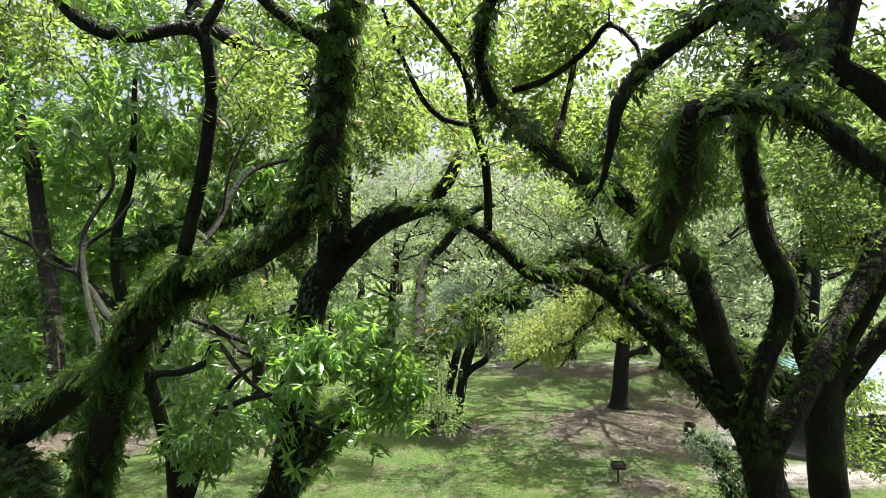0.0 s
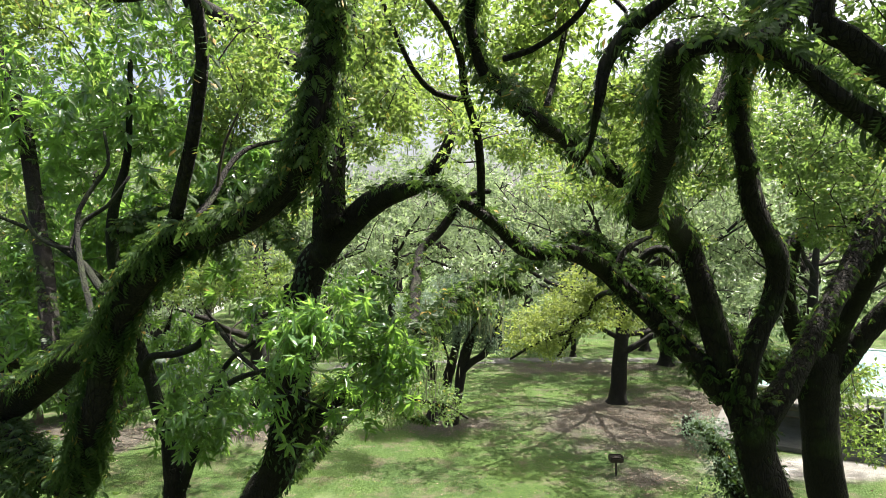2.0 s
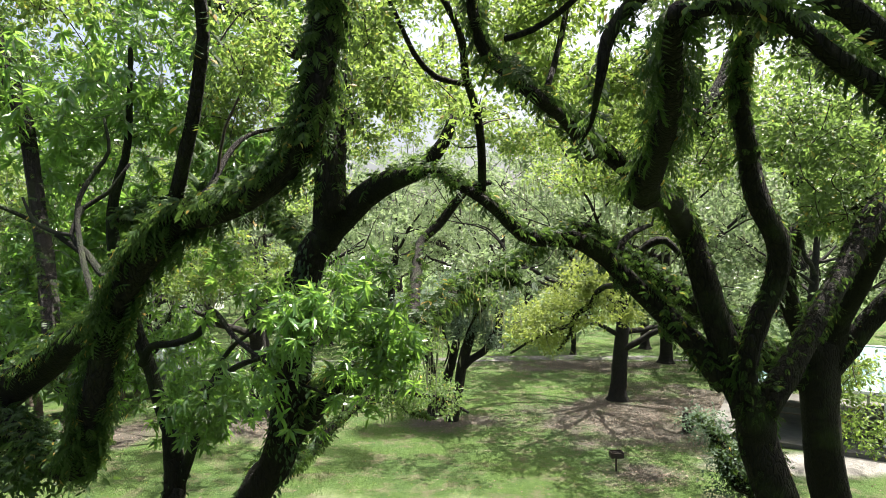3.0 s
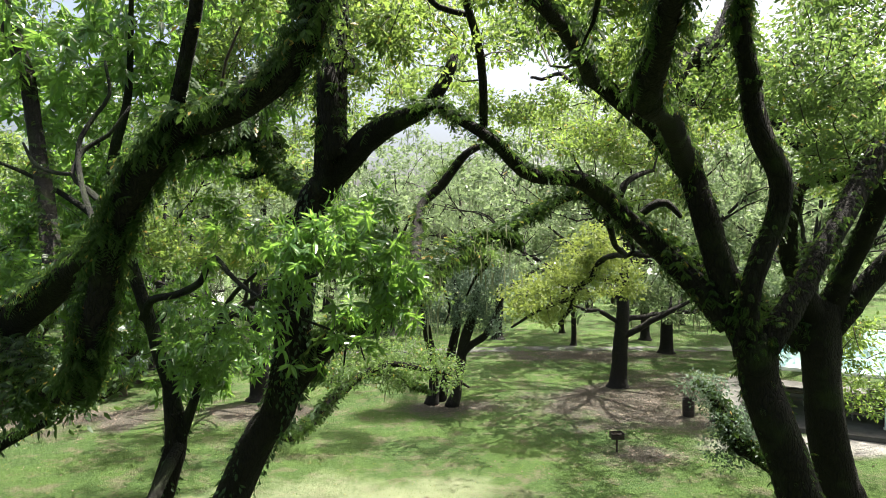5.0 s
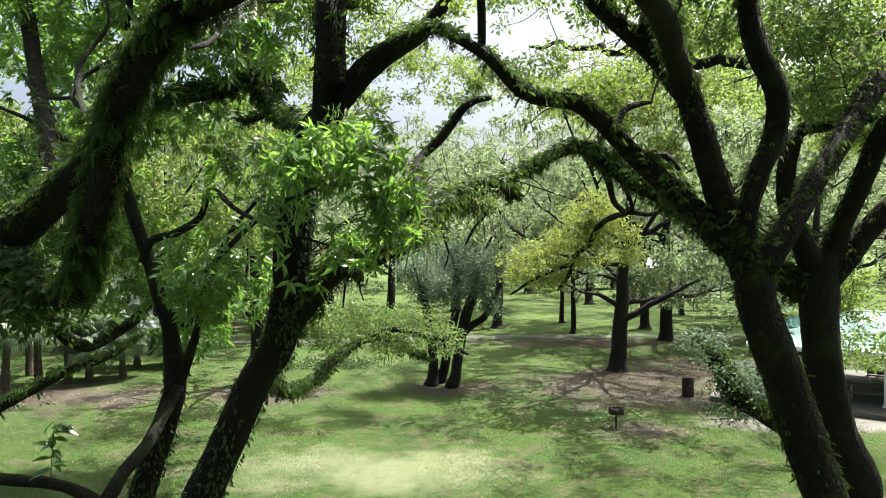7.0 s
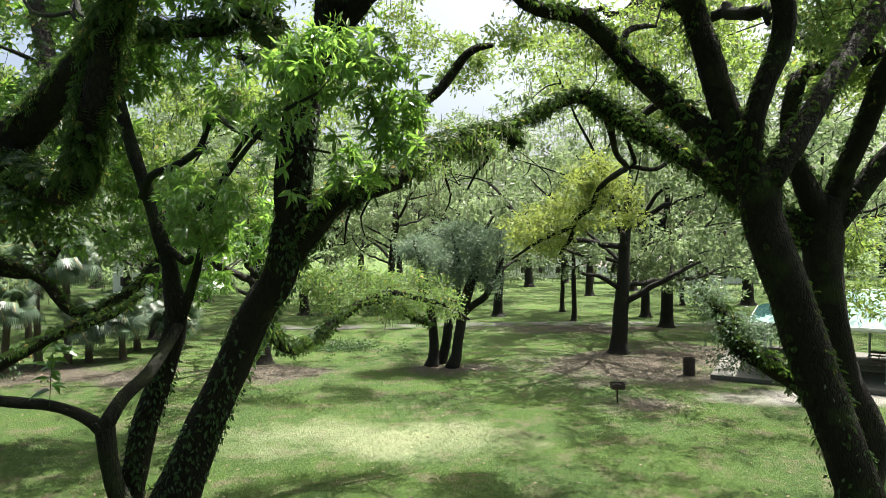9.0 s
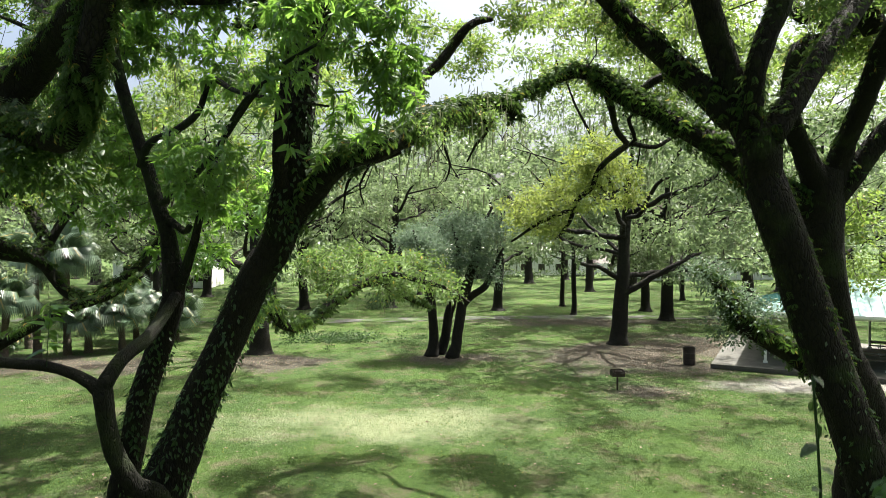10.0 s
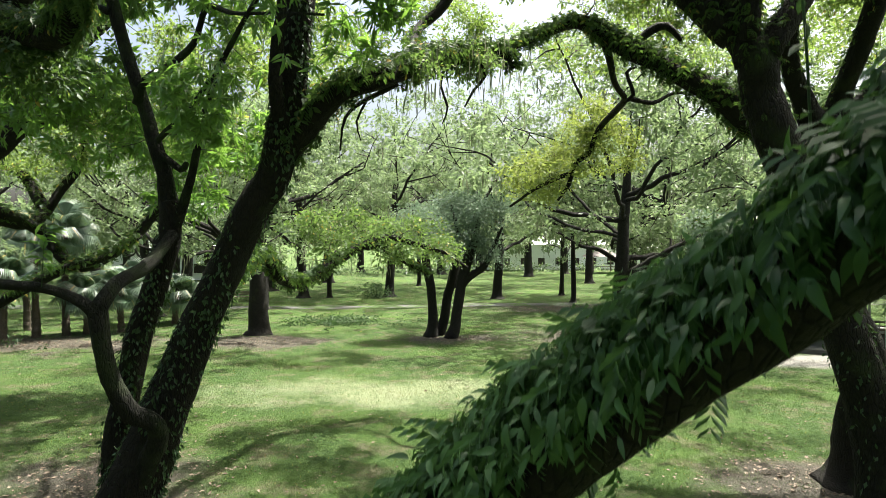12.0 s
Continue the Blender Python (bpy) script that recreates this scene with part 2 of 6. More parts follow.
def wander(line, seed, amount):
    """Gives a line the small crooks of a live limb."""
    rng = np.random.default_rng(seed)
    out = line.copy()
    n = len(line)
    s = np.concatenate([[0], np.cumsum(np.linalg.norm(np.diff(line[:, :3], axis=0), axis=1))])
    for wave, amp in ((1.1, 1.0), (0.45, 0.45)):
        for axis in range(3):
            ph = rng.uniform(0, 6.28, 2)
            out[:, axis] += amount * amp * (line[:, 3] ** 0.7) * (np.sin(s / wave * 2.1 + ph[0]) + 0.6 * np.sin(s / wave * 4.7 + ph[1]))
    return out


def tube(line, sides, seed=0, rough=0.1, cap=True):
    """Places and quads of a round, uneven tube along a line."""
    rng = np.random.default_rng(seed)
    p, r = line[:, :3], line[:, 3]
    tang = np.gradient(p, axis=0)
    tang /= np.linalg.norm(tang, axis=1, keepdims=True) + 1e-9
    u = np.cross(tang[0], (0.3, 0.9, 0.2))
    u /= np.linalg.norm(u)
    us = []
    for t in tang:
        u = u - t * np.dot(u, t)
        u /= np.linalg.norm(u)
        us.append(u)
    us = np.array(us)
    vs = np.cross(tang, us)
    ang = np.linspace(0, 2 * np.pi, sides, endpoint=False)
    s = np.arange(len(p))[:, None]
    ph = rng.uniform(0, 6.28, 6)
    bulge = 1 + rough * (0.5 * np.sin(2 * ang[None] + 0.23 * s + ph[0]) + 0.5 * np.sin(3 * ang[None] - 0.31 * s + ph[1])
                         + 0.35 * np.sin(5 * ang[None] + 0.17 * s + ph[2])) + rng.normal(0, rough * 0.25, (len(p), sides))
    ring = p[:, None] + (r[:, None] * bulge)[..., None] * (np.cos(ang)[None, :, None] * us[:, None] + np.sin(ang)[None, :, None] * vs[:, None])
    n = len(p)
    i, j = np.meshgrid(np.arange(n - 1), np.arange(sides), indexing="ij")
    a, b = i * sides + j, i * sides + (j + 1) % sides
    quads = np.stack([a, b, b + sides, a + sides], -1).reshape(-1, 4)
    verts = ring.reshape(-1, 3)
    if cap:
        tip = np.array([p[0] - tang[0] * r[0] * 0.3, p[-1] + tang[-1] * r[-1] * 0.7])
        k = len(verts)
        verts = np.vstack([verts, tip])
        jj = np.arange(0, sides, 2)
        e = (n - 1) * sides
        quads = np.vstack([quads, np.stack([np.full_like(jj, k), (jj + 2) % sides, (jj + 1) % sides, jj], -1),
                           np.stack([np.full_like(jj, k + 1), e + jj, e + (jj + 1) % sides, e + (jj + 2) % sides], -1)])
    return verts, quads


def joined(pieces):
    vs, fs, k = [], [], 0
    for v, f in pieces:
        vs.append(v)
        fs.append(f + k)
        k += len(v)
    return np.vstack(vs), np.vstack(fs)


# leaf shapes along +y, one metre long: (places, triangles)
def leaf_shape(width, fold, droop, rows=1):
    v, f = [(0, 0, 0)], []
    for i in range(1, rows + 1):
        t = i / (rows + 1)
        w = width * math.sin(math.pi * t ** 0.8)
        v += [(w, t, fold * w - droop * t * t), (-w, t, fold * w - droop * t * t), (0, t, -droop * t * t)]
    v.append((0, 1, -droop))
    last = len(v) - 1
    if rows == 1:
        return np.array([v[0], v[1], v[4], v[2]]), np.array([(0, 1, 2), (0, 2, 3)])
    for i in range(rows):
        k = 1 + 3 * i
        if i == 0:
            f += [(0, k, k + 2), (0, k + 2, k + 1)]
        if i + 1 < rows:
            q = k + 3
            f += [(k, q, q + 2), (k, q + 2, k + 2), (k + 2, q + 2, q + 1), (k + 2, q + 1, k + 1)]
        else:
            f += [(k, last, k + 2), (k + 2, last, k + 1)]
    return np.array(v), np.array(f)


def frond_shape(pairs, droop):
    """A fern frond: leaflets in pairs that hang from a bent stalk."""
    v, f = [], []
    lv, lf = leaf_shape(0.24, 0.12, 0.15)
    for i in range(pairs):
        t = 0.1 + 0.86 * i / pairs
        w = (2.0 / pairs) * math.sin(math.pi * (0.25 + 0.65 * t)) + 0.05
        z = -droop * t * t
        for side in (1, -1):
            k = len(v)
            for x, y, h in lv:
                v.append((side * y * w * 0.62 + x * w * 0.8, t * (1 - 0.25 * droop * t) + y * w * 0.35 + h * w + x * w * 0.5 * side, z - 0.6 * y * w + h * w))
            f += [tuple(k + a for a in (q if side > 0 else q[::-1])) for q in lf]
    return np.array(v), np.array(f)


OAK_SHAPE = leaf_shape(0.24, 0.25, 0.05)
LONG_SHAPE = leaf_shape(0.13, 0.35, 0.28, 2)
IVY_SHAPE = leaf_shape(0.25, 0.25, 0.15)
FERN_SHAPE = leaf_shape(0.2, 0.15, 0.3, 2)
FROND_SHAPE = frond_shape(5, 0.55)
FROND_SMALL = frond_shape(3, 0.4)
FROND_WIDE = frond_shape(6, 0.6)
BLADE_SHAPE = (np.array([(-0.06, 0, 0), (0.06, 0, 0), (0, 1, 0)]), np.array([(0, 1, 2)]))
STRAND_SHAPE = (np.array([(-0.03, 0, 0), (0.03, 0, 0), (0.06, 0.45, 0.05), (0.02, 1, 0)]), np.array([(0, 1, 2), (0, 2, 3)]))


def unit(a):
    return a / (np.linalg.norm(a, axis=-1, keepdims=True) + 1e-9)


def scatter(shape, places, axes, normals, sizes):
    """Copies of a leaf shape: it points along axes and faces normals."""
    v, f = shape
    y = unit(axes)
    x = unit(np.cross(y, normals))
    z = np.cross(x, y)
    s = np.asarray(sizes)[:, None, None]
    out = places[:, None] + s * (v[None, :, 0:1] * x[:, None] + v[None, :, 1:2] * y[:, None] + v[None, :, 2:3] * z[:, None])
    faces = f[None] + (np.arange(len(places)) * len(v))[:, None, None]
    return out.reshape(-1, 3), faces.reshape(-1, 3)


def spots(blobs, count, rng, gaps=0.45, wave=1.6):
    """Cluster centres inside ellipsoids (x, y, z, rx, ry, rz), denser towards the shell, with ragged gaps between them."""
    b = np.array(blobs, float)
    vol = b[:, 3] * b[:, 4] * b[:, 5]
    out = []
    for row, k in zip(b, np.maximum(2, (count * vol ** 0.75 / (vol ** 0.75).sum()).astype(int))):
        d = unit(rng.normal(size=(k * 4, 3)))
        rad = rng.uniform(0.25, 1, k * 4) ** 0.55
        p = row[:3] + d * rad[:, None] * row[3:6]
        ph = row[:3]
        lump = np.sin(p[:, 0] / wave * 2.0 + ph[0]) * np.sin(p[:, 1] / wave * 1.7 + ph[1]) + np.sin(p[:, 2] / wave * 2.6 + p[:, 0] * 0.7) * 0.8
        keep = lump + rng.normal(0, 0.35, k * 4) > gaps - 0.6
        out.append(p[keep][:k])
    return np.vstack(out)


def foliage(centres, per, radius, size, shape, rng, flat=0.65, droop=0.25, up=0.3):
    """Leaves in small tufts round the centres."""
    k = len(centres) * per
    c = np.repeat(centres, per, axis=0)
    rr = np.repeat(radius * rng.uniform(0.6, 1.35, len(centres)), per)
    d = rng.normal(size=(k, 3)) * (0.55, 0.55, 0.55 * flat)
    p = c + d * rr[:, None]
    axes = unit(d) + rng.normal(0, 0.55, (k, 3)) + (0, 0, -droop)
    nor = rng.normal(0, 0.6, (k, 3)) + (0, 0, up)
    return scatter(shape, p, axes, nor, size * rng.uniform(0.6, 1.3, k))


def whorls(centres, per, size, shape, rng, tilt=0.45):
    """Rosettes of long leaves at the ends of shoots."""
    k = len(centres) * per
    c = np.repeat(centres, per, axis=0)
    lean = np.repeat(unit(rng.normal(size=(len(centres), 3)) * (0.55, 0.55, 0.3) + (0, 0, 0.6)), per, axis=0)
    d = unit(rng.normal(size=(k, 3)))
    d = d - lean * (d * lean).sum(1, keepdims=True)
    axes = unit(d) + lean * rng.uniform(-0.5, 0.75, (k, 1)) - np.array((0, 0, tilt)) * rng.uniform(0.5, 1.6, (k, 1))
    p = c + lean * rng.uniform(-0.12, 0.03, (k, 1))
    return scatter(shape, p, axes, lean + rng.normal(0, 0.25, (k, 3)), size * rng.uniform(0.65, 1.25, k))


def twigs(centres, lines, rng, reach=3.5, thick=0.012, share=1.0):
    """Thin shoots that carry the tufts: each grows from the nearest limb or from the nearest tuft that is already held."""
    pts = np.vstack(lines)[:, :3]
    d0 = np.array([np.linalg.norm(pts - c, axis=1).min() for c in centres])
    nodes = np.vstack([pts, np.zeros((len(centres), 3))])
    n, out = len(pts), []
    for k in np.argsort(d0):
        c = centres[k]
        d = np.linalg.norm(nodes[:n] - c, axis=1)
        i = int(d.argmin())
        nodes[n] = c
        n += 1
        if d[i] > reach or d[i] < 0.1 or rng.random() > share:
            continue
        a = nodes[i]
        m = (a + c) / 2 + rng.normal(0, 0.14 * d[i], 3) + (0, 0, 0.05 * d[i])
        r0 = thick * (0.6 + 0.5 * d[i]) * (1.5 if i < len(pts) else 1.0)
        line = smooth_line([(*a, r0), (*m, r0 * 0.8), (*c, r0 * 0.45)], max(0.2, d[i] / 3))
        out.append(tube(line, 3, 0, 0.0, False))
    return joined(out) if out else None


def fern_cover(line, rng, per_metre, size, top=0.2, shape=None, spread=1.0, bare=-0.22):
    """Small ferns that grow on the upper side of a limb and hang over its flanks."""
    p, r = line[:, :3], line[:, 3]
    seg = np.linalg.norm(np.diff(p, axis=0), axis=1)
    n = int(seg.sum() * per_metre)
    i = rng.choice(len(seg), n, p=seg / seg.sum())
    t = rng.random(n)[:, None]
    q = p[i] * (1 - t) + p[i + 1] * t
    tang = unit(p[i + 1] - p[i])
    out = unit(rng.normal(size=(n, 3)) * spread + (0, 0, 1.0 - top))
    out = unit(out - tang * (out * tang).sum(1, keepdims=True))
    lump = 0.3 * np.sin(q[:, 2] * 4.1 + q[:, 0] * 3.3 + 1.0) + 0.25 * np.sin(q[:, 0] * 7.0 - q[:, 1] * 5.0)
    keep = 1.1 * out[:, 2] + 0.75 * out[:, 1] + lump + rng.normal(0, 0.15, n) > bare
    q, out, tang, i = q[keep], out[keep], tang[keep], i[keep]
    n = len(q)
    place = q + out * (r[i] * 0.92)[:, None]
    axes = out * 0.9 + rng.normal(0, 0.4, (n, 3)) + (0, 0, -0.5)
    return scatter(shape or FERN_SHAPE, place, axes, out * 0.5 + (0, 0, 0.7) + rng.normal(0, 0.2, (n, 3)), size * rng.uniform(0.5, 1.4, n))


def ivy_cover(line, rng, per_metre, size):
    """Climbing leaves that lie on the bark all round."""
    p, r = line[:, :3], line[:, 3]
    seg = np.linalg.norm(np.diff(p, axis=0), axis=1)
    n = int(seg.sum() * per_metre)
    i = rng.choice(len(seg), n, p=seg / seg.sum())
    t = rng.random(n)[:, None]
    q = p[i] * (1 - t) + p[i + 1] * t
    tang = unit(p[i + 1] - p[i])
    out = rng.normal(size=(n, 3))
    out = unit(out - tang * (out * tang).sum(1, keepdims=True))
    keep = np.sin(q[:, 2] * 3.1 + out[:, 0] * 2.5) + np.sin(out[:, 1] * 3 + q[:, 2] * 1.3) + rng.normal(0, 0.5, n) > -0.1
    q, out, i = q[keep], out[keep], i[keep]
    place = q + out * (r[i] * 1.03)[:, None]
    axes = np.array((0, 0, -0.8)) + out * 0.45 + rng.normal(0, 0.4, (len(q), 3))
    return scatter(IVY_SHAPE, place, axes, out + rng.normal(0, 0.25, (len(q), 3)), size * rng.uniform(0.5, 1.3, len(q)))


def strands(centres, rng, per, length):
    """Grey moss that hangs in thin tails."""
    k = len(centres) * per
    c = np.repeat(centres, per, axis=0) + rng.normal(0, 0.2, (k, 3)) * (1, 1, 1.4)
    axes = np.array((0, 0, -1.0)) + rng.normal(0, 0.1, (k, 3))
    return scatter(STRAND_SHAPE, c, axes, rng.normal(size=(k, 3)), length * rng.uniform(0.35, 1.2, k))


def limb(tree, points, seed, name="limb", material=None, crook=0.05, step=0.15, rough=0.13, sides=None):
    line = wander(smooth_line(points, step), seed, crook)
    sides = sides or int(np.clip(max(p[3] for p in points) * 55, 6, 16)) // 2 * 2
    v, f = tube(line, sides, seed, min(rough, 0.08) if name == "trunk" else rough)
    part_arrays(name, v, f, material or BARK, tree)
    return line


# ---------------------------------------------------------------- ground
def lift(x, y):
    """Height of the lawn: flat round the clearing, with long soft waves far off."""
    far = np.clip((np.hypot(x, y - 20) - 45) / 60, 0, 1)
    return far * (0.5 * np.sin(x * 0.06 + 1) * np.sin(y * 0.05) + 0.35) + 0.025 * np.sin(x * 0.9 + 0.4 * y) * np.sin(y * 0.7)


def build_ground():
    near = np.arange(-60, 60.1, 1.0)
    far = np.array([75, 100, 140, 200, 300, 500, 900, 1800, 3000], float)
    xs = np.concatenate([-far[::-1], near, far])
    ys = xs + 30
    gx, gy = np.meshgrid(xs, ys, indexing="ij")
    v = np.stack([gx, gy, lift(gx, gy) * (np.abs(gx) < 400)], -1).reshape(-1, 3)
    n, m = len(xs), len(ys)
    i, j = np.meshgrid(np.arange(n - 1), np.arange(m - 1), indexing="ij")
    a = i * m + j
    f = np.stack([a, a + m, a + m + 1, a + 1], -1).reshape(-1, 4)
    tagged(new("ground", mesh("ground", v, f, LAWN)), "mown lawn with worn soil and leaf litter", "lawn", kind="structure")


def build_path():
    x = np.linspace(-34, 60, 120)
    mid = 48.2 + 2.4 * np.sin(x * 0.06 + 0.7) + 0.5 * np.sin(x * 0.21) + 0.012 * (x - 5) ** 2 * 0.2
    rng = np.random.default_rng(3)
    w = 1.15 + 0.2 * np.sin(x * 1.3) + rng.normal(0, 0.05, len(x))
    rows = []
    for k in (-1.0, -0.5, 0.0, 0.5, 1.0):
        y = mid + k * w
        rows.append(np.stack([x, y, lift(x, y) + 0.03 + 0.02 * (1 - abs(k))], -1))
    v = np.stack(rows, 1).reshape(-1, 3)
    i, j = np.meshgrid(np.arange(len(x) - 1), np.arange(4), indexing="ij")
    a = i * 5 + j
    f = np.stack([a, a + 5, a + 6, a + 1], -1).reshape(-1, 4)
    tagged(new("path", mesh("path", v, f, PATH_GREY)), "pale grey gravel footpath across the lawn", "path", kind="structure")


build_ground()
build_path()


# ---------------------------------------------------------------- near oaks
def clear(c):
    """Keeps the shaft of air, in which the drone sinks, free of leaves."""
    shaft = (np.hypot(c[:, 0], c[:, 1]) < 1.6) & (c[:, 2] > 3.5) & (c[:, 2] < 12.5)
    lane = (c[:, 1] > 0) & (c[:, 1] < 3.5) & (np.abs(c[:, 0]) < 0.9 * c[:, 1] + 0.5) & (c[:, 2] < 11.0) & (c[:, 2] > 3.0)
    return c[~(shaft | lane)]


def crown(tree, blobs, count, per, radius, size, material, seed, shape=OAK_SHAPE, lines=None, name="crown", whorl=False, gaps=0.45,
          moss=0, reach=3.5, thick=0.012, droop=0.25, share=1.0, moss_length=0.6):
    rng = np.random.default_rng(seed)
    c = clear(spots(blobs, count, rng, gaps))
    v, f = whorls(c, per, size, shape, rng) if whorl else foliage(c, per, radius, size, shape, rng, droop=droop)
    part_arrays(name, v, f, material, tree, smooth=False)
    if lines:
        tw = twigs(c, lines, rng, reach, thick, share)
        if tw:
            tagged(part_arrays("twig", *tw, TWIG, tree), "thin dark twigs", kind="stuff")
    if moss:
        v, f = strands(c[rng.random(len(c)) < moss], rng, 9, moss_length)
        tagged(part_arrays("hanging_moss", v, f, MOSS_GREY, tree, smooth=False), "grey moss in hanging tails", kind="stuff")
    return c


def ferns(tree, lines, per_metre, size, seed, top=0.2, spread=1.0, bare=-0.22, shape=None):
    rng = np.random.default_rng(seed)
    v, f = joined([fern_cover(l, rng, per_metre, size * 1.4, top, shape or FROND_SMALL, spread, bare) for l in lines])
    tagged(part_arrays("fern", v, f, FERN_LEAF, tree, smooth=False), "small green ferns along the limbs", kind="stuff")


def ivy(tree, lines, per_metre, size, seed):
    rng = np.random.default_rng(seed)
    v, f = joined([ivy_cover(l, rng, per_metre, size) for l in lines])
    tagged(part_arrays("ivy", v, f, IVY_LEAF, tree, smooth=False), "climbing ivy on the bark", kind="stuff")


def leaning_oak():
    tree = thing("oak_tree", "dark leaning live oak with ivy and fern-covered limbs", "tree", (-4.85, 9.7, 0))
    trunk = [(-5.05, 9.75, -0.1, 0.7), (-4.95, 9.75, 0.5, 0.5), (-4.34, 9.74, 1.99, 0.38), (-3.97, 9.74, 2.87, 0.335), (-3.58, 9.74, 3.84, 0.3), (-3.22, 9.74, 4.64, 0.282), (-2.77, 9.69, 5.57, 0.263), (-2.36, 9.64, 6.31, 0.253), (-1.88, 9.21, 8.97, 0.228), (-1.63, 9.11, 9.46, 0.226)]
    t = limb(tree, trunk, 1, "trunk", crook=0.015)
    up = limb(tree, [(-1.66, 9.16, 9.39, 0.21), (-1.55, 8.91, 9.88, 0.18), (-1.51, 8.71, 10.4, 0.16), (-1.49, 8.61, 11, 0.15), (-1.43, 8.67, 9.9, 0.15), (-1.4, 8.77, 10.78, 0.136), (-1.36, 8.97, 11.95, 0.123), (-1.17, 9.37, 13.92, 0.111), (-0.69, 9.77, 16.41, 0.062)], 2, crook=0.03)
    right = limb(tree, [(-1.65, 9.21, 9.44, 0.195), (-1.32, 8.91, 9.76, 0.18), (-0.88, 8.61, 10.13, 0.166), (-0.5, 8.31, 10.3, 0.145), (-0.15, 8.01, 10.38, 0.111), (0.14, 7.92, 10.72, 0.087), (0.25, 7.92, 11.04, 0.058)], 3, crook=0.03)
    low = limb(tree, [(-2.37, 9.65, 6.22, 0.201), (-2.05, 9.6, 6.69, 0.209), (-1.74, 9.55, 7.05, 0.199), (-1.38, 9.45, 7.31, 0.18), (-0.95, 9.45, 7.43, 0.171), (-0.51, 9.95, 7.74, 0.18), (-0.02, 10.85, 8.18, 0.187), (0.67, 11.95, 8.62, 0.162), (1.35, 12.45, 8.82, 0.113), (1.62, 12.65, 8.58, 0.057)], 4, crook=0.03)
    side = limb(tree, [(-3.4, 9.85, 4.3, 0.119), (-3.62, 13.04, 4.75, 0.124), (-3.5, 14.44, 4.14, 0.128), (-3.2, 15.84, 4.07, 0.131), (-2.67, 17.04, 4.53, 0.141), (-2.12, 17.54, 4.91, 0.134), (-1.36, 18.04, 4.87, 0.109), (-0.86, 18.44, 4.43, 0.082), (-0.22, 18.84, 4.09, 0.048)], 5)
    side_up = limb(tree, [(-2.12, 17.54, 4.91, 0.114), (-1.34, 17.84, 5.15, 0.097), (-0.55, 18.24, 4.97, 0.079), (0.29, 18.64, 4.7, 0.054), (0.97, 18.84, 4.26, 0.034)], 6)
    back = limb(tree, [(-0.36, 10.34, 8.05, 0.103), (-0.38, 11.84, 8.8, 0.107), (-0.3, 12.84, 9.43, 0.105), (0.1, 13.04, 9.84, 0.106), (0.41, 13.04, 10.26, 0.101), (0.62, 12.91, 10.5, 0.089), (0.86, 12.91, 10.64, 0.077), (1.14, 12.91, 10.68, 0.053)], 7, crook=0.02)
    drop = limb(tree, [(-0.58, 9.75, 7.47, 0.044), (-1.13, 10.25, 7.32, 0.037), (-1.46, 10.45, 7.06, 0.028), (-1.57, 10.55, 6.55, 0.014)], 8, crook=0.1)
    drop_d = limb(tree, [(-1.08, 10.25, 7.34, 0.023), (-1.26, 10.35, 7.01, 0.019), (-1.19, 10.35, 6.69, 0.009)], 16, crook=0.12)
    drop_b = limb(tree, [(0.89, 12.05, 8.55, 0.044), (0.98, 12.05, 8.22, 0.033), (0.77, 12.15, 7.97, 0.028), (0.59, 12.05, 7.62, 0.016)], 9, crook=0.15)
    drop_c = limb(tree, [(0.21, 11.25, 8.16, 0.036), (0.13, 11.35, 7.88, 0.026), (0.25, 11.35, 7.47, 0.021), (0.15, 11.35, 7.16, 0.01)], 14, crook=0.15)
    stub = limb(tree, [(-2.28, 9.65, 6.44, 0.131), (-2.31, 9.25, 7.09, 0.117), (-2.27, 9.05, 7.7, 0.106), (-2.12, 8.85, 8.28, 0.088), (-2.03, 8.65, 8.99, 0.055)], 10)
    mossy = limb(tree, [(-1.73, 9.11, 9.25, 0.075), (-2.53, 10.31, 9.76, 0.095), (-3.26, 10.81, 10.5, 0.119), (-3.65, 10.81, 10.32, 0.139), (-4.13, 10.51, 10.15, 0.125), (-4.53, 9.91, 9.96, 0.1), (-4.72, 9.31, 9.75, 0.06)], 11)
    curl = limb(tree, [(-3.35, 10.81, 10.6, 0.089), (-2.91, 10.91, 10.52, 0.08), (-2.79, 10.91, 10.12, 0.065), (-3.19, 10.91, 9.82, 0.05), (-3.49, 10.91, 9.82, 0.03)], 12)
    sun_limb = limb(tree, [(-1.3, 8.8, 11.5, 0.14), (-3.5, 9.5, 13.4, 0.12), (-6.5, 10.5, 15.0, 0.08), (-9.0, 11.5, 15.8, 0.04)], 13, crook=0.6)
    far_limb = limb(tree, [(-1.2, 8.8, 11.2, 0.15), (-2.0, 12.0, 12.6, 0.12), (-3.0, 15.5, 13.6, 0.09), (-4.0, 18.5, 14.4, 0.04)], 15, crook=0.6)
    lines = [up, right, low, side, side_up, back, mossy, stub, sun_limb, far_limb]
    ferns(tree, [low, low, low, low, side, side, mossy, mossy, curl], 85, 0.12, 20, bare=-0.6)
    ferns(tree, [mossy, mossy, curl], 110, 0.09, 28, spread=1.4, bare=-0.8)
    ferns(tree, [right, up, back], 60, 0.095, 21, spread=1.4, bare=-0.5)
    ivy(tree, [t], 430, 0.1, 22)
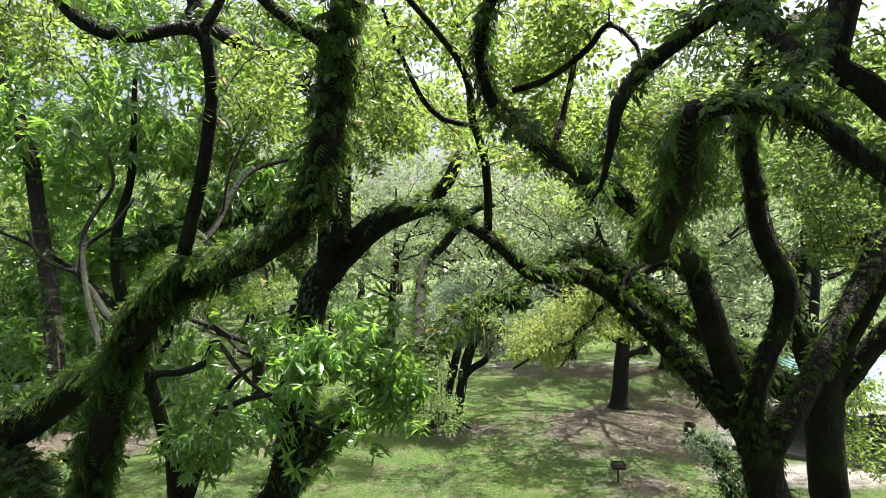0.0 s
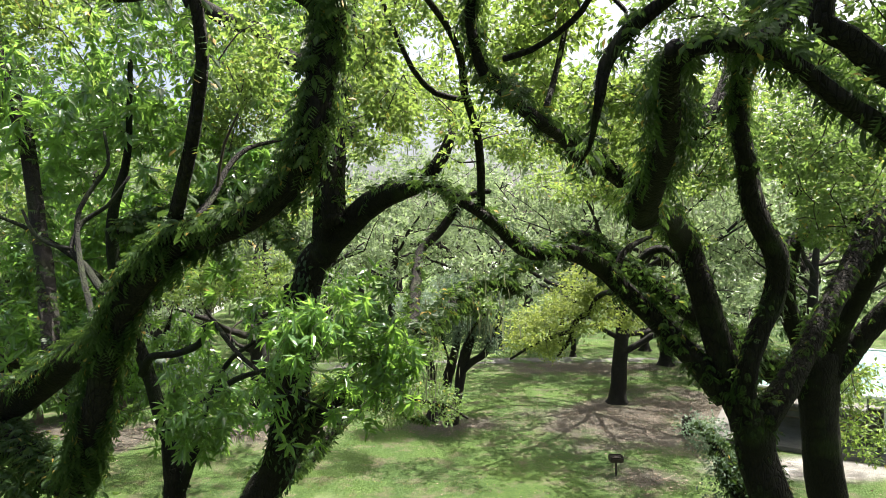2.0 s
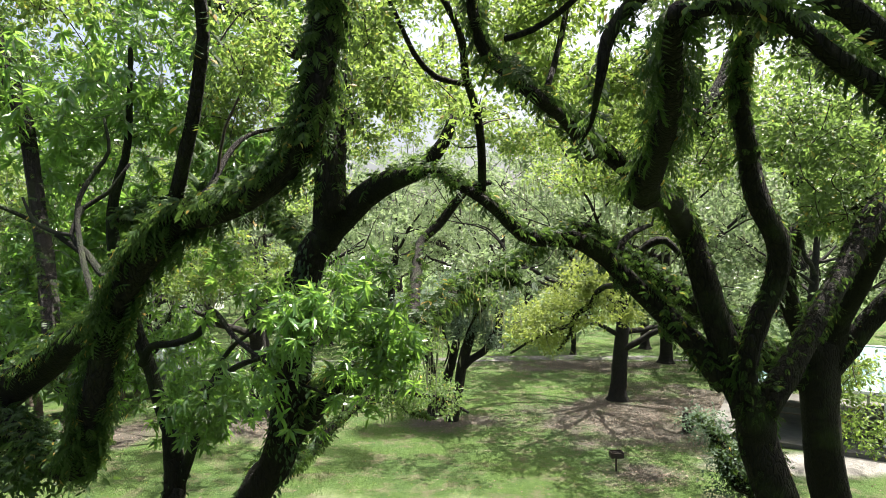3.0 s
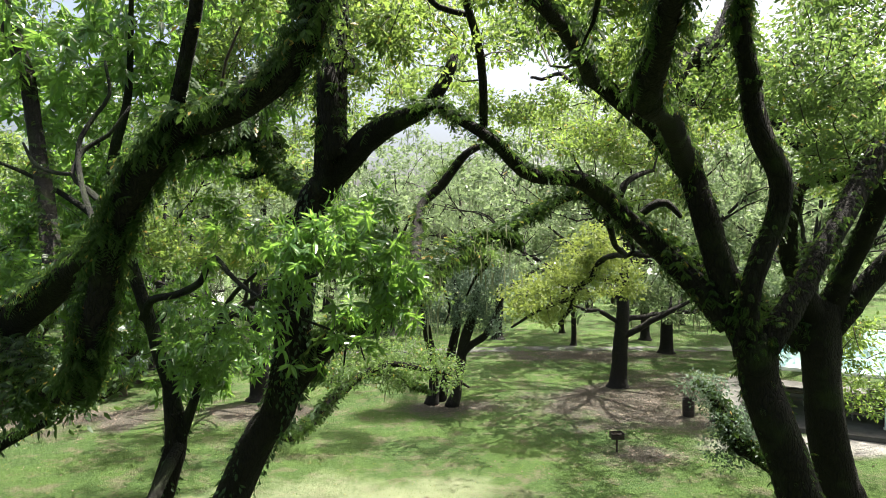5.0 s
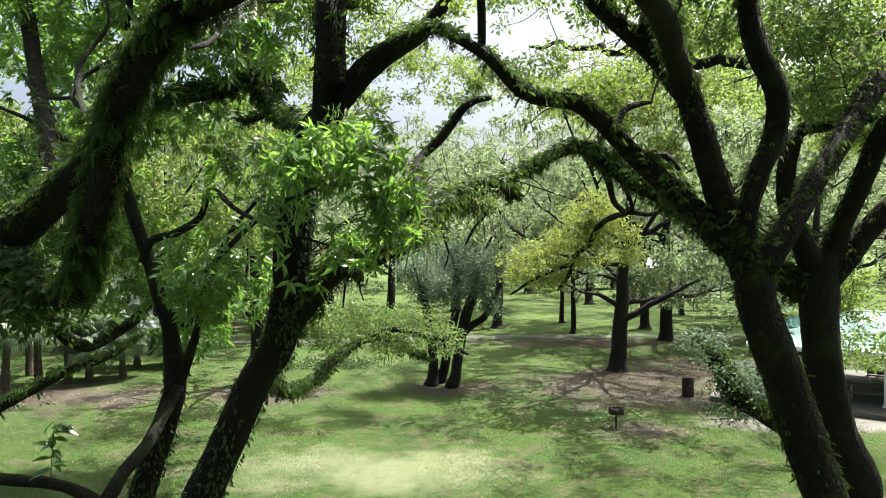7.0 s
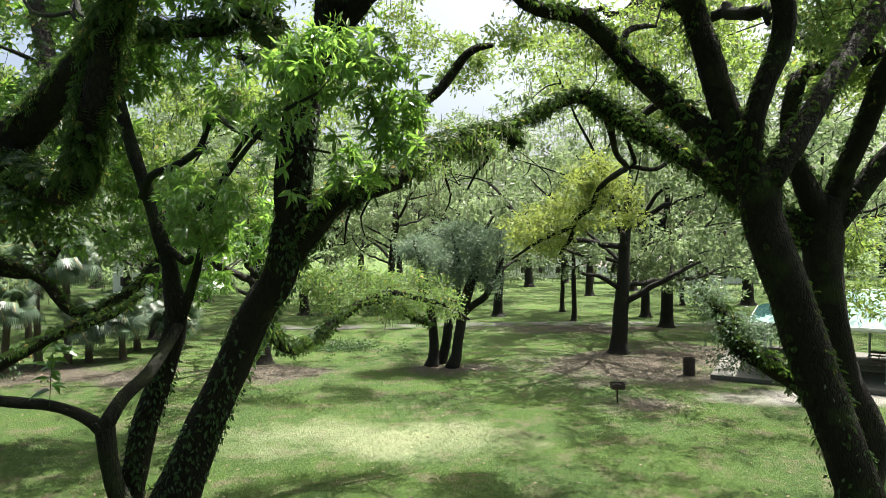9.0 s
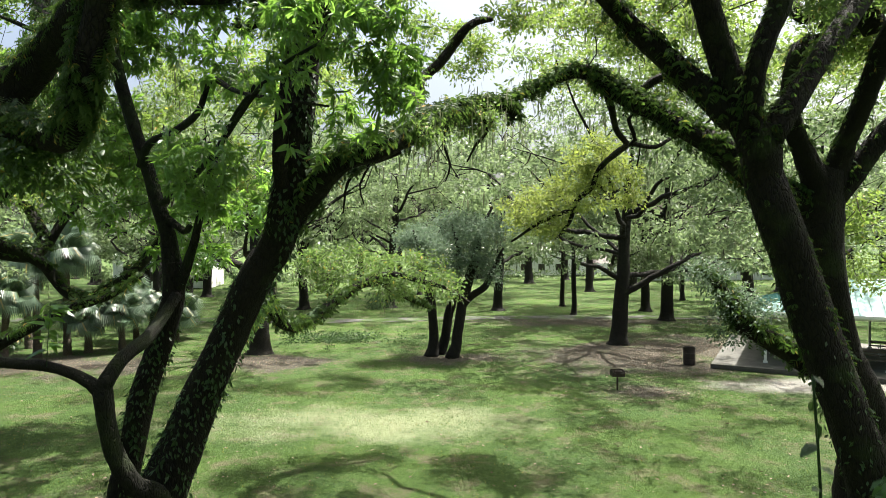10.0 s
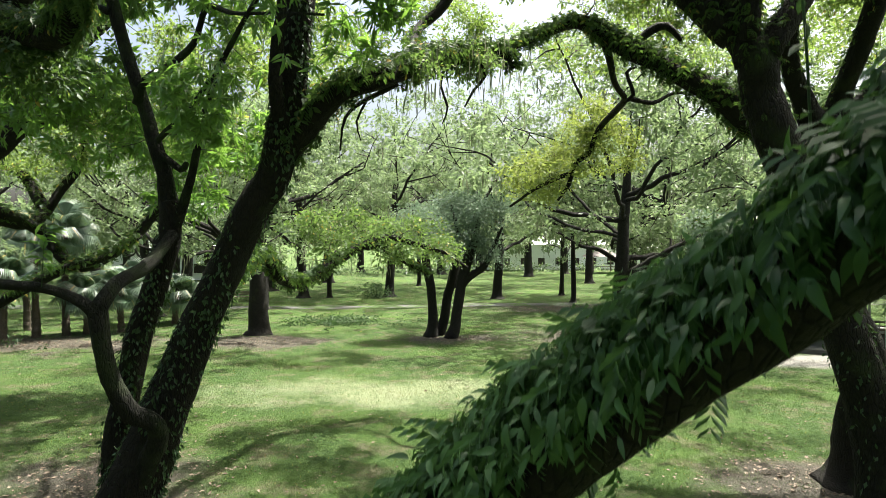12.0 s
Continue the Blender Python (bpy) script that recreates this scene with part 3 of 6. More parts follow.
    leaves = [(-1.06, 8.95, 11.44, 0.901, 1.228, 0.655), (-0.09, 9.95, 11.77, 0.819, 1.274, 0.637), (-1.79, 9.35, 11.49, 0.513, 1.026, 0.77), (-0.67, 10.45, 11.27, 0.573, 0.955, 0.382), (-3.29, 11.95, 11.9, 1.419, 2.184, 0.874), (-0.9, 8.95, 11.93, 0.737, 0.983, 0.491)]
    crown(tree, leaves, 210, 56, 0.22, 0.1, OAK_LEAF_LIGHT, 23, lines=lines, gaps=0.55, moss=0.06, moss_length=0.3)
    low_leaves = [(-2.45, 17.64, 5.48, 1.441, 1.441, 0.577), (-0.88, 18.24, 5.27, 1.325, 1.49, 0.563), (0.29, 18.64, 4.7, 0.677, 1.185, 0.474), (-3.37, 17.04, 5.18, 0.851, 1.237, 0.696), (-1.83, 17.84, 4.67, 0.972, 0.972, 0.324)]
    crown(tree, low_leaves, 190, 46, 0.24, 0.1, OAK_LEAF, 24, lines=[side, side_up], gaps=0.6, moss=0.05, moss_length=0.4)
    tails = [(-0.46, 10.04, 7.79, 0.546, 0.546, 0.127), (0.64, 12.04, 8.41, 0.655, 0.655, 0.328)]
    crown(tree, tails, 90, 26, 0.2, 0.085, OAK_LEAF, 25, lines=[low, drop_b, drop_c], gaps=0.1, moss=0.3, moss_length=0.35)
    over = [(-0.85, 12.95, 13.97, 2.011, 1.419, 0.71), (-2.9, 14.95, 15.1, 2.184, 2.047, 0.955), (-1.93, 15.95, 12.93, 1.747, 1.893, 0.728), (-4.68, 16.95, 14.14, 0.928, 1.237, 0.619)]
    crown(tree, over, 160, 64, 0.3, 0.13, OAK_LEAF_LIGHT, 27, lines=[far_limb, up, back], gaps=0.5, moss=0.08, moss_length=0.5)
    # Clumps added for shade: two unseen over the left leaves, two over lawn.
    top = [(-3.4, 12.4, 16.8, 3.0, 2.6, 1.0), (-7.6, 12.6, 16.8, 3.2, 2.8, 1.1), (-6, 29.5, 15.0, 4, 3, 2.2), (0, 30.5, 15.5, 3, 2.4, 1.8)]
    crown(tree, top, 350, 46, 0.4, 0.2, OAK_LEAF_LIGHT, 26, lines=[sun_limb, up, far_limb], gaps=0.6)


def front_oak():
    tree = thing("oak_tree", "dark many-limbed live oak with fern and ivy", "tree", (5.7, 7.8, 0))
    trunk = [(5.85, 7.8, -0.1, 0.56), (5.75, 7.8, 0.6, 0.45), (5.74, 7.85, 2.01, 0.312), (5.58, 7.85, 2.79, 0.284), (5.33, 7.85, 3.57, 0.27), (5.05, 7.84, 4.29, 0.263), (4.71, 7.84, 5.29, 0.256), (4.47, 7.84, 5.96, 0.248), (4.25, 7.84, 6.53, 0.248), (4.12, 7.89, 6.93, 0.243), (4.06, 7.76, 7.2, 0.236), (4, 7.76, 7.48, 0.193)]
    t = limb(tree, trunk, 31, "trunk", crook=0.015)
    a = limb(tree, [(4.03, 7.76, 7.27, 0.229), (3.81, 7.87, 7.88, 0.181), (3.62, 7.92, 8.49, 0.171), (3.43, 7.92, 9.08, 0.167), (3.25, 7.92, 9.59, 0.167), (2.8, 7.12, 9.81, 0.138), (2.31, 6.12, 9.88, 0.118), (1.87, 5.32, 9.8, 0.113), (1.78, 5.17, 9.87, 0.128), (1.69, 4.57, 10.08, 0.096), (1.49, 3.77, 10.27, 0.073), (1.27, 3.17, 10.41, 0.055), (1.18, 2.87, 10.5, 0.045)], 32, crook=0.02)
    bar = limb(tree, [(1.2, 2.97, 10.45, 0.041), (1.29, 2.87, 10.5, 0.037), (1.45, 2.85, 10.51, 0.037), (1.67, 2.92, 10.5, 0.04), (1.92, 3.07, 10.45, 0.048), (2.09, 3.07, 10.31, 0.054), (2.39, 3.17, 10.18, 0.061), (2.88, 3.37, 10.01, 0.074), (3.6, 3.57, 9.89, 0.088)], 33, crook=0.02)
    rise = limb(tree, [(1.51, 2.87, 10.51, 0.029), (1.77, 3.07, 10.67, 0.042), (1.98, 3.27, 10.86, 0.045), (2.13, 3.37, 11, 0.043), (2.23, 3.47, 11.23, 0.045), (2.25, 3.57, 11.56, 0.043)], 34)
    rise_b = limb(tree, [(1.9, 3.17, 10.81, 0.038), (1.88, 3.47, 11.04, 0.045), (1.84, 3.77, 11.34, 0.048), (1.77, 4.07, 11.35, 0.052), (1.62, 4.27, 11.25, 0.055), (1.42, 4.37, 11.09, 0.056), (1.26, 4.37, 10.86, 0.052), (1.22, 4.37, 10.65, 0.04), (1.21, 4.47, 10.49, 0.029), (1.21, 4.67, 10.3, 0.017), (1.17, 4.97, 10.17, 0.009)], 35, crook=0.02)
    corner = limb(tree, [(3.69, 4.17, 10.47, 0.107), (3.3, 4.07, 10.62, 0.101), (3, 4.02, 10.74, 0.092), (2.73, 3.97, 10.91, 0.084), (2.56, 3.97, 11.02, 0.08), (2.59, 3.97, 11.26, 0.076), (2.69, 4.02, 11.55, 0.074), (2.78, 4.07, 11.94, 0.067)], 36, crook=0.02)
    b = limb(tree, [(3.9, 7.67, 7.49, 0.141), (3.87, 7.51, 8.08, 0.131), (3.99, 7.46, 8.53, 0.131), (4.15, 7.42, 9, 0.13), (4.06, 7.26, 9.45, 0.127), (3.81, 7.17, 9.82, 0.125), (3.66, 7.12, 10.2, 0.118), (3.57, 7.01, 10.62, 0.116), (3.53, 6.87, 10.4, 0.113), (3.37, 6.77, 10.89, 0.105), (3.32, 6.67, 11.3, 0.091), (3.41, 6.57, 12, 0.078), (3.53, 6.57, 12.96, 0.06)], 37, crook=0.02)
    c = limb(tree, [(4.12, 7.71, 7.34, 0.185), (4.51, 7.71, 7.91, 0.149), (4.98, 7.92, 8.53, 0.146), (5.55, 8.21, 9.18, 0.151), (6.06, 8.51, 9.75, 0.157), (6.52, 8.71, 10.12, 0.152), (7.98, 9.31, 11.08, 0.128)], 38, crook=0.02)
    arch = limb(tree, [(3.8, 7.87, 7.62, 0.195), (3.41, 8.11, 8.12, 0.164), (2.94, 8.31, 8.63, 0.145), (2.55, 8.31, 8.98, 0.13), (2.22, 8.21, 9.27, 0.121), (1.78, 7.92, 9.47, 0.102), (1.43, 7.76, 9.45, 0.089), (1.09, 7.62, 9.52, 0.084), (0.81, 7.51, 9.78, 0.076), (0.57, 7.42, 9.96, 0.068), (0.24, 7.51, 10.16, 0.059), (-0.05, 7.71, 10.33, 0.05), (-0.33, 7.92, 10.34, 0.029)], 39, crook=0.02)
    far = limb(tree, [(3.2, 7.92, 9.55, 0.124), (2.81, 7.92, 10.08, 0.116), (2.33, 7.82, 10.46, 0.115), (1.94, 7.62, 10.71, 0.105), (1.76, 7.42, 10.91, 0.096), (1.68, 6.57, 10.37, 0.09), (1.27, 5.77, 10.55, 0.074), (0.86, 5.07, 10.61, 0.065), (0.65, 5.47, 10.94, 0.065), (0.49, 5.57, 11.12, 0.061), (0.4, 5.47, 11.3, 0.05), (0.34, 5.37, 11.61, 0.044), (0.45, 5.27, 11.97, 0.043), (0.67, 5.17, 12.5, 0.033)], 40, crook=0.02)
    hang = limb(tree, [(0.59, 7.47, 10.02, 0.051), (0.56, 7.27, 10.56, 0.05), (0.49, 7.07, 10.93, 0.048), (0.36, 6.77, 11.23, 0.043), (0.31, 6.37, 11.47, 0.038), (0.15, 5.77, 11.61, 0.034), (-0.09, 5.17, 11.72, 0.028), (-0.31, 4.97, 11.9, 0.025), (-0.49, 4.97, 12.12, 0.018)], 41, crook=0.02)
    thin = limb(tree, [(0.37, 6.97, 11.2, 0.035), (0.04, 6.87, 11.25, 0.035), (-0.2, 6.67, 11.45, 0.03), (-0.37, 6.47, 11.76, 0.027), (-0.47, 6.27, 11.96, 0.023), (-0.55, 5.97, 12.13, 0.016)], 42)
    thin_b = limb(tree, [(0.66, 5.57, 11.25, 0.031), (0.9, 5.47, 11.3, 0.03), (1.13, 5.37, 11.44, 0.029), (1.3, 5.27, 11.58, 0.029), (1.42, 5.17, 11.72, 0.024), (1.58, 4.97, 11.46, 0.018), (1.6, 4.97, 11.3, 0.011)], 43)
    small = limb(tree, [(2.46, 8.31, 9.14, 0.042), (2.57, 8.41, 9.42, 0.046), (2.91, 8.71, 9.61, 0.04), (3.14, 8.91, 9.68, 0.025)], 44)
    spray = limb(tree, [(0.97, 5.27, 10.67, 0.029), (1.14, 5.57, 11.17, 0.025), (1.26, 5.77, 11.69, 0.024), (1.25, 5.97, 12.13, 0.016)], 46)
    sun_limb = limb(tree, [(2.9, 8.0, 10.5, 0.16), (5.5, 9.0, 13.2, 0.13), (8.0, 8.5, 15.0, 0.09), (10.5, 8.0, 16.0, 0.04)], 45, crook=0.6)
    lines = [a, bar, rise, rise_b, corner, b, c, arch, far, hang, thin, thin_b, small, spray]
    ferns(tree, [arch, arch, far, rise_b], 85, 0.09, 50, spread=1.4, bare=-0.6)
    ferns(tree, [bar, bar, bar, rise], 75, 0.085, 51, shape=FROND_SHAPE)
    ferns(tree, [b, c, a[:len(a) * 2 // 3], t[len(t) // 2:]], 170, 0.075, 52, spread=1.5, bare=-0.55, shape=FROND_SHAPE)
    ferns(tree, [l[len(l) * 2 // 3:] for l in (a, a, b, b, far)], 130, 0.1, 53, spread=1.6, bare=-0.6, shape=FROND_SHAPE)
    ivy(tree, [t[len(t) // 4:len(t) * 2 // 3]], 130, 0.08, 54)
    leaves = [(-0.01, 6.17, 11.93, 0.621, 0.846, 0.395), (0.89, 5.77, 11.74, 0.633, 0.686, 0.422), (1.85, 6.37, 10.94, 0.466, 0.757, 0.349), (2.39, 7.37, 10.71, 0.471, 0.808, 0.471), (1.32, 6.37, 11, 0.349, 0.699, 0.349), (0.52, 7.57, 10.8, 0.484, 0.761, 0.415), (1.18, 5.37, 11.91, 0.393, 0.54, 0.197), (0.66, 6.17, 11.31, 0.395, 0.564, 0.395), (-0.44, 7.47, 11.33, 0.409, 0.682, 0.409)]
    crown(tree, leaves, 300, 40, 0.2, 0.085, OAK_LEAF_LIGHT, 55, lines=lines, gaps=0.65)
    right = [(3.77, 5.57, 11.58, 0.611, 0.764, 0.561), (2.92, 4.97, 11.58, 0.318, 0.5, 0.273), (3.87, 8.57, 11, 0.548, 0.939, 0.626), (6.17, 8.97, 9.98, 0.737, 1.228, 0.491), (5.12, 8.57, 10.92, 0.47, 0.939, 0.704), (2.55, 6.37, 12.11, 0.466, 0.699, 0.291), (3.22, 6.97, 11.87, 0.446, 0.764, 0.382)]
    crown(tree, right, 230, 44, 0.22, 0.09, OAK_LEAF, 56, lines=lines, gaps=0.5)
    tuft = [(1.53, 3.27, 10.79, 0.24, 0.18, 0.12), (2.07, 3.47, 10.85, 0.191, 0.191, 0.096), (2.35, 3.37, 10.08, 0.247, 0.217, 0.139)]
    crown(tree, tuft, 45, 14, 0.15, 0.06, OAK_LEAF, 57, lines=[bar, rise, rise_b, corner], gaps=0.2, thick=0.004)
    high = [(6.19, 9.95, 11.77, 1.365, 1.82, 1.183), (4.49, 10.45, 12.13, 0.86, 1.911, 0.764), (7.3, 10.95, 10.91, 0.901, 1.501, 0.901), (2.82, 9.95, 11.96, 1.001, 1.456, 0.637), (1.66, 9.54, 11.9, 0.611, 1.048, 0.524)]
    crown(tree, high, 270, 60, 0.24, 0.11, OAK_LEAF, 58, lines=[b, c, far, a], gaps=0.6, moss=0.05, moss_length=0.4)
    # Unseen high clumps, added to shade the close ferns and the right-hand leaves.
    top = [(3.6, 3.6, 13.2, 2.4, 2.2, 1.2), (10, 7, 14.5, 3.5, 3.5, 1.6), (6.3, 8.0, 15.4, 3.2, 2.6, 0.9)]
    crown(tree, top[:1], 130, 50, 0.45, 0.19, OAK_LEAF_LIGHT, 60, lines=[rise, b], gaps=0.0, reach=4)
    crown(tree, top[1:], 100, 42, 0.45, 0.19, OAK_LEAF_LIGHT, 59, lines=[sun_limb, b], gaps=0.5)


def rear_oak():
    tree = thing("oak_tree", "dark live oak with a low arching limb of ferns", "tree", (8.3, 12.7, 0))
    trunk = [(8.75, 12.8, -0.1, 0.85), (8.75, 12.75, 0.35, 0.55), (8.65, 12.65, 1.3, 0.42), (8.6, 12.41, 2.69, 0.375), (8.14, 12.36, 3.73, 0.363), (7.83, 12.31, 4.87, 0.361), (7.64, 12.26, 6.01, 0.36), (7.61, 12.21, 6.91, 0.369), (7.68, 12.21, 7.42, 0.369)]
    t = limb(tree, trunk, 61, "trunk", crook=0.015)
    left = limb(tree, [(7.6, 12.21, 7.14, 0.313), (7.17, 12.01, 7.64, 0.22), (6.81, 11.81, 8.24, 0.184), (6.54, 11.51, 8.82, 0.158), (6.59, 11.41, 9.44, 0.146), (6.87, 11.51, 9.77, 0.116), (7.64, 11.71, 9.91, 0.091), (8.42, 11.91, 10.27, 0.055)], 62, crook=0.03)
    right = limb(tree, [(7.75, 12.21, 7.14, 0.28), (7.81, 12.01, 7.7, 0.22), (7.8, 11.51, 8.39, 0.19), (7.72, 10.91, 9.1, 0.18), (7.74, 10.51, 9.65, 0.174), (8.12, 9.91, 10.74, 0.146), (8.59, 9.51, 12.2, 0.105)], 63, crook=0.03)
    right_b = limb(tree, [(7.84, 12.21, 6.91, 0.246), (8.06, 12.11, 7.25, 0.2), (8.38, 12.01, 7.79, 0.187), (8.75, 11.91, 8.3, 0.175), (9.95, 11.91, 9.67, 0.142), (11.26, 11.91, 10.98, 0.087)], 64, crook=0.03)
    arch = limb(tree, [(7.71, 12.39, 6.58, 0.315), (7.37, 12.34, 6.78, 0.291), (6.81, 12.34, 7.04, 0.28), (6.17, 12.29, 7.46, 0.268), (5.76, 12.24, 7.79, 0.255), (5.24, 12.34, 8.16, 0.235), (4.8, 12.64, 8.54, 0.218), (4.21, 12.94, 8.96, 0.2), (3.7, 13.24, 9.35, 0.18), (3.12, 13.34, 9.73, 0.145), (2.48, 13.14, 9.49, 0.107), (1.79, 12.84, 9.11, 0.087), (1.3, 12.64, 8.86, 0.057)], 65, crook=0.02)
    low = limb(tree, [(8.17, 12.54, 3.17, 0.284), (7.84, 12.84, 3.46, 0.245), (7.37, 13.04, 3.84, 0.213), (6.89, 13.14, 4.1, 0.203), (6.39, 13.04, 4.4, 0.177), (6.29, 13.34, 4.88, 0.133), (6.11, 13.74, 5.23, 0.087), (5.9, 14.04, 5.54, 0.051)], 66, crook=0.03)
    hang = limb(tree, [(3.63, 13.34, 9.28, 0.097), (3.81, 13.54, 8.96, 0.074), (4.1, 14.04, 8.53, 0.07), (4.46, 14.64, 8.35, 0.073), (4.56, 16.44, 8.3, 0.082), (4.43, 17.24, 7.99, 0.078), (4.42, 17.84, 7.61, 0.081), (4.01, 18.04, 7.24, 0.074), (3.87, 18.14, 6.71, 0.058), (3.59, 18.24, 6.26, 0.033)], 67, crook=0.07)
    hang_b = limb(tree, [(3.91, 18.04, 7.03, 0.066), (3.34, 18.24, 6.79, 0.066), (2.88, 18.44, 6.55, 0.05), (2.23, 18.64, 6.11, 0.034)], 68)
    hang_c = limb(tree, [(4.42, 14.64, 8.32, 0.053), (4.65, 14.54, 8.46, 0.053), (4.42, 14.34, 8.92, 0.046), (4.6, 14.24, 9.02, 0.026)], 69)
    hang_d = limb(tree, [(4.55, 14.64, 8.39, 0.053), (5.22, 14.84, 8.35, 0.054), (5.77, 15.04, 8.63, 0.041), (6.33, 15.24, 8.63, 0.028)], 81)
    knob = limb(tree, [(4.14, 13, 9.13, 0.071), (4.48, 12.95, 9.41, 0.088), (4.79, 12.85, 9.48, 0.082), (5.08, 12.85, 9.17, 0.047)], 70)
    sun_limb = limb(tree, [(7.7, 11.5, 9.7, 0.2), (9.0, 12.0, 12.5, 0.16), (10.5, 13.0, 14.5, 0.1), (12.5, 14.0, 15.6, 0.04)], 71, crook=0.6)
    far_limb = limb(tree, [(7.9, 11.8, 10.2, 0.18), (6.8, 14.5, 12.0, 0.14), (5.0, 17.5, 13.2, 0.1), (3.0, 20.0, 14.0, 0.04)], 82, crook=0.6)
    lines = [left, right, right_b, arch, low, hang, sun_limb, far_limb]
    ferns(tree, [arch, arch, arch, arch, low, low, low], 85, 0.12, 72, spread=1.2, bare=-0.75)
    ferns(tree, [right, left, right_b], 75, 0.09, 73, spread=1.4, bare=-0.5)
    yellow = [(2.67, 18.31, 7.08, 0.916, 1.166, 0.566), (3.8, 18.51, 7.34, 1.01, 1.178, 0.842), (3.11, 18.41, 6.5, 0.837, 1.005, 0.368), (5, 18.01, 7.81, 0.983, 1.31, 0.819), (4.35, 18.01, 8.63, 0.819, 1.31, 0.655)]
    crown(tree, yellow, 170, 60, 0.26, 0.11, YELLOW_LEAF, 75, lines=[hang, hang_b, hang_d], gaps=0.3)
    low_leaves = [(6.42, 13.41, 4.74, 0.61, 0.732, 0.415), (6.81, 13.11, 4.66, 0.477, 0.596, 0.238), (6.02, 13.91, 5.31, 0.455, 0.632, 0.379), (6.11, 13.01, 4.08, 0.355, 0.355, 0.213)]
    crown(tree, low_leaves, 100, 30, 0.2, 0.085, OAK_LEAF_GREY, 76, lines=[low], gaps=0.3, thick=0.008)
    mid = [(4.79, 14.01, 11.04, 1.656, 2.166, 0.637), (2.92, 13.61, 10.9, 0.866, 1.237, 0.495), (3.75, 14.41, 9.6, 0.786, 1.179, 0.341), (2.08, 13.01, 9.4, 0.71, 0.71, 0.166), (5.62, 14.51, 9.76, 0.792, 1.056, 0.396)]
    crown(tree, mid, 170, 56, 0.24, 0.105, OAK_LEAF_LIGHT, 77, lines=[arch, far_limb], gaps=0.45, moss=0.15, moss_length=0.4)
    edge = [(8.72, 12.51, 6.44, 0.569, 1.024, 0.682), (8.42, 12.01, 10.36, 0.983, 1.638, 0.983), (9.06, 13.01, 5.5, 0.473, 0.71, 0.473)]
    crown(tree, edge, 130, 50, 0.24, 0.1, OAK_LEAF_LIGHT, 78, lines=[right, right_b], gaps=0.35)
    over = [(6.11, 14.95, 13.06, 1.774, 2.047, 0.955), (2.28, 16.95, 15.38, 2.166, 2.32, 1.083), (6.66, 15.95, 12.49, 1.601, 2.184, 1.019), (3.21, 16.95, 12.44, 1.856, 2.011, 0.619), (1.26, 17.95, 14.15, 1.146, 1.638, 0.655)]
    crown(tree, over, 210, 64, 0.3, 0.13, OAK_LEAF_LIGHT, 80, lines=[far_limb, arch], gaps=0.65, moss=0.08, moss_length=0.5)
    # High clumps beyond this oak's own limbs, added to shade the lawn.
    top = [(10.5, 19.5, 13.8, 3.6, 3.2, 1.8), (13.5, 25, 14.5, 4.5, 3.5, 2.2), (17, 18, 13.5, 3.5, 3.5, 2.0), (9, 24, 15.0, 2.6, 2.6, 1.4), (7, 30, 15.0, 3.5, 2.8, 2), (12.5, 31, 15.5, 4, 3.2, 2.4), (19, 26, 14.5, 3.6, 4, 2.4), (22, 31, 14.5, 4, 3.5, 2.2), (16, 36, 16.5, 4.5, 3.5, 1.5)]
    crown(tree, top, 520, 46, 0.38, 0.2, OAK_LEAF_LIGHT, 79, lines=[sun_limb, far_limb], gaps=0.5)


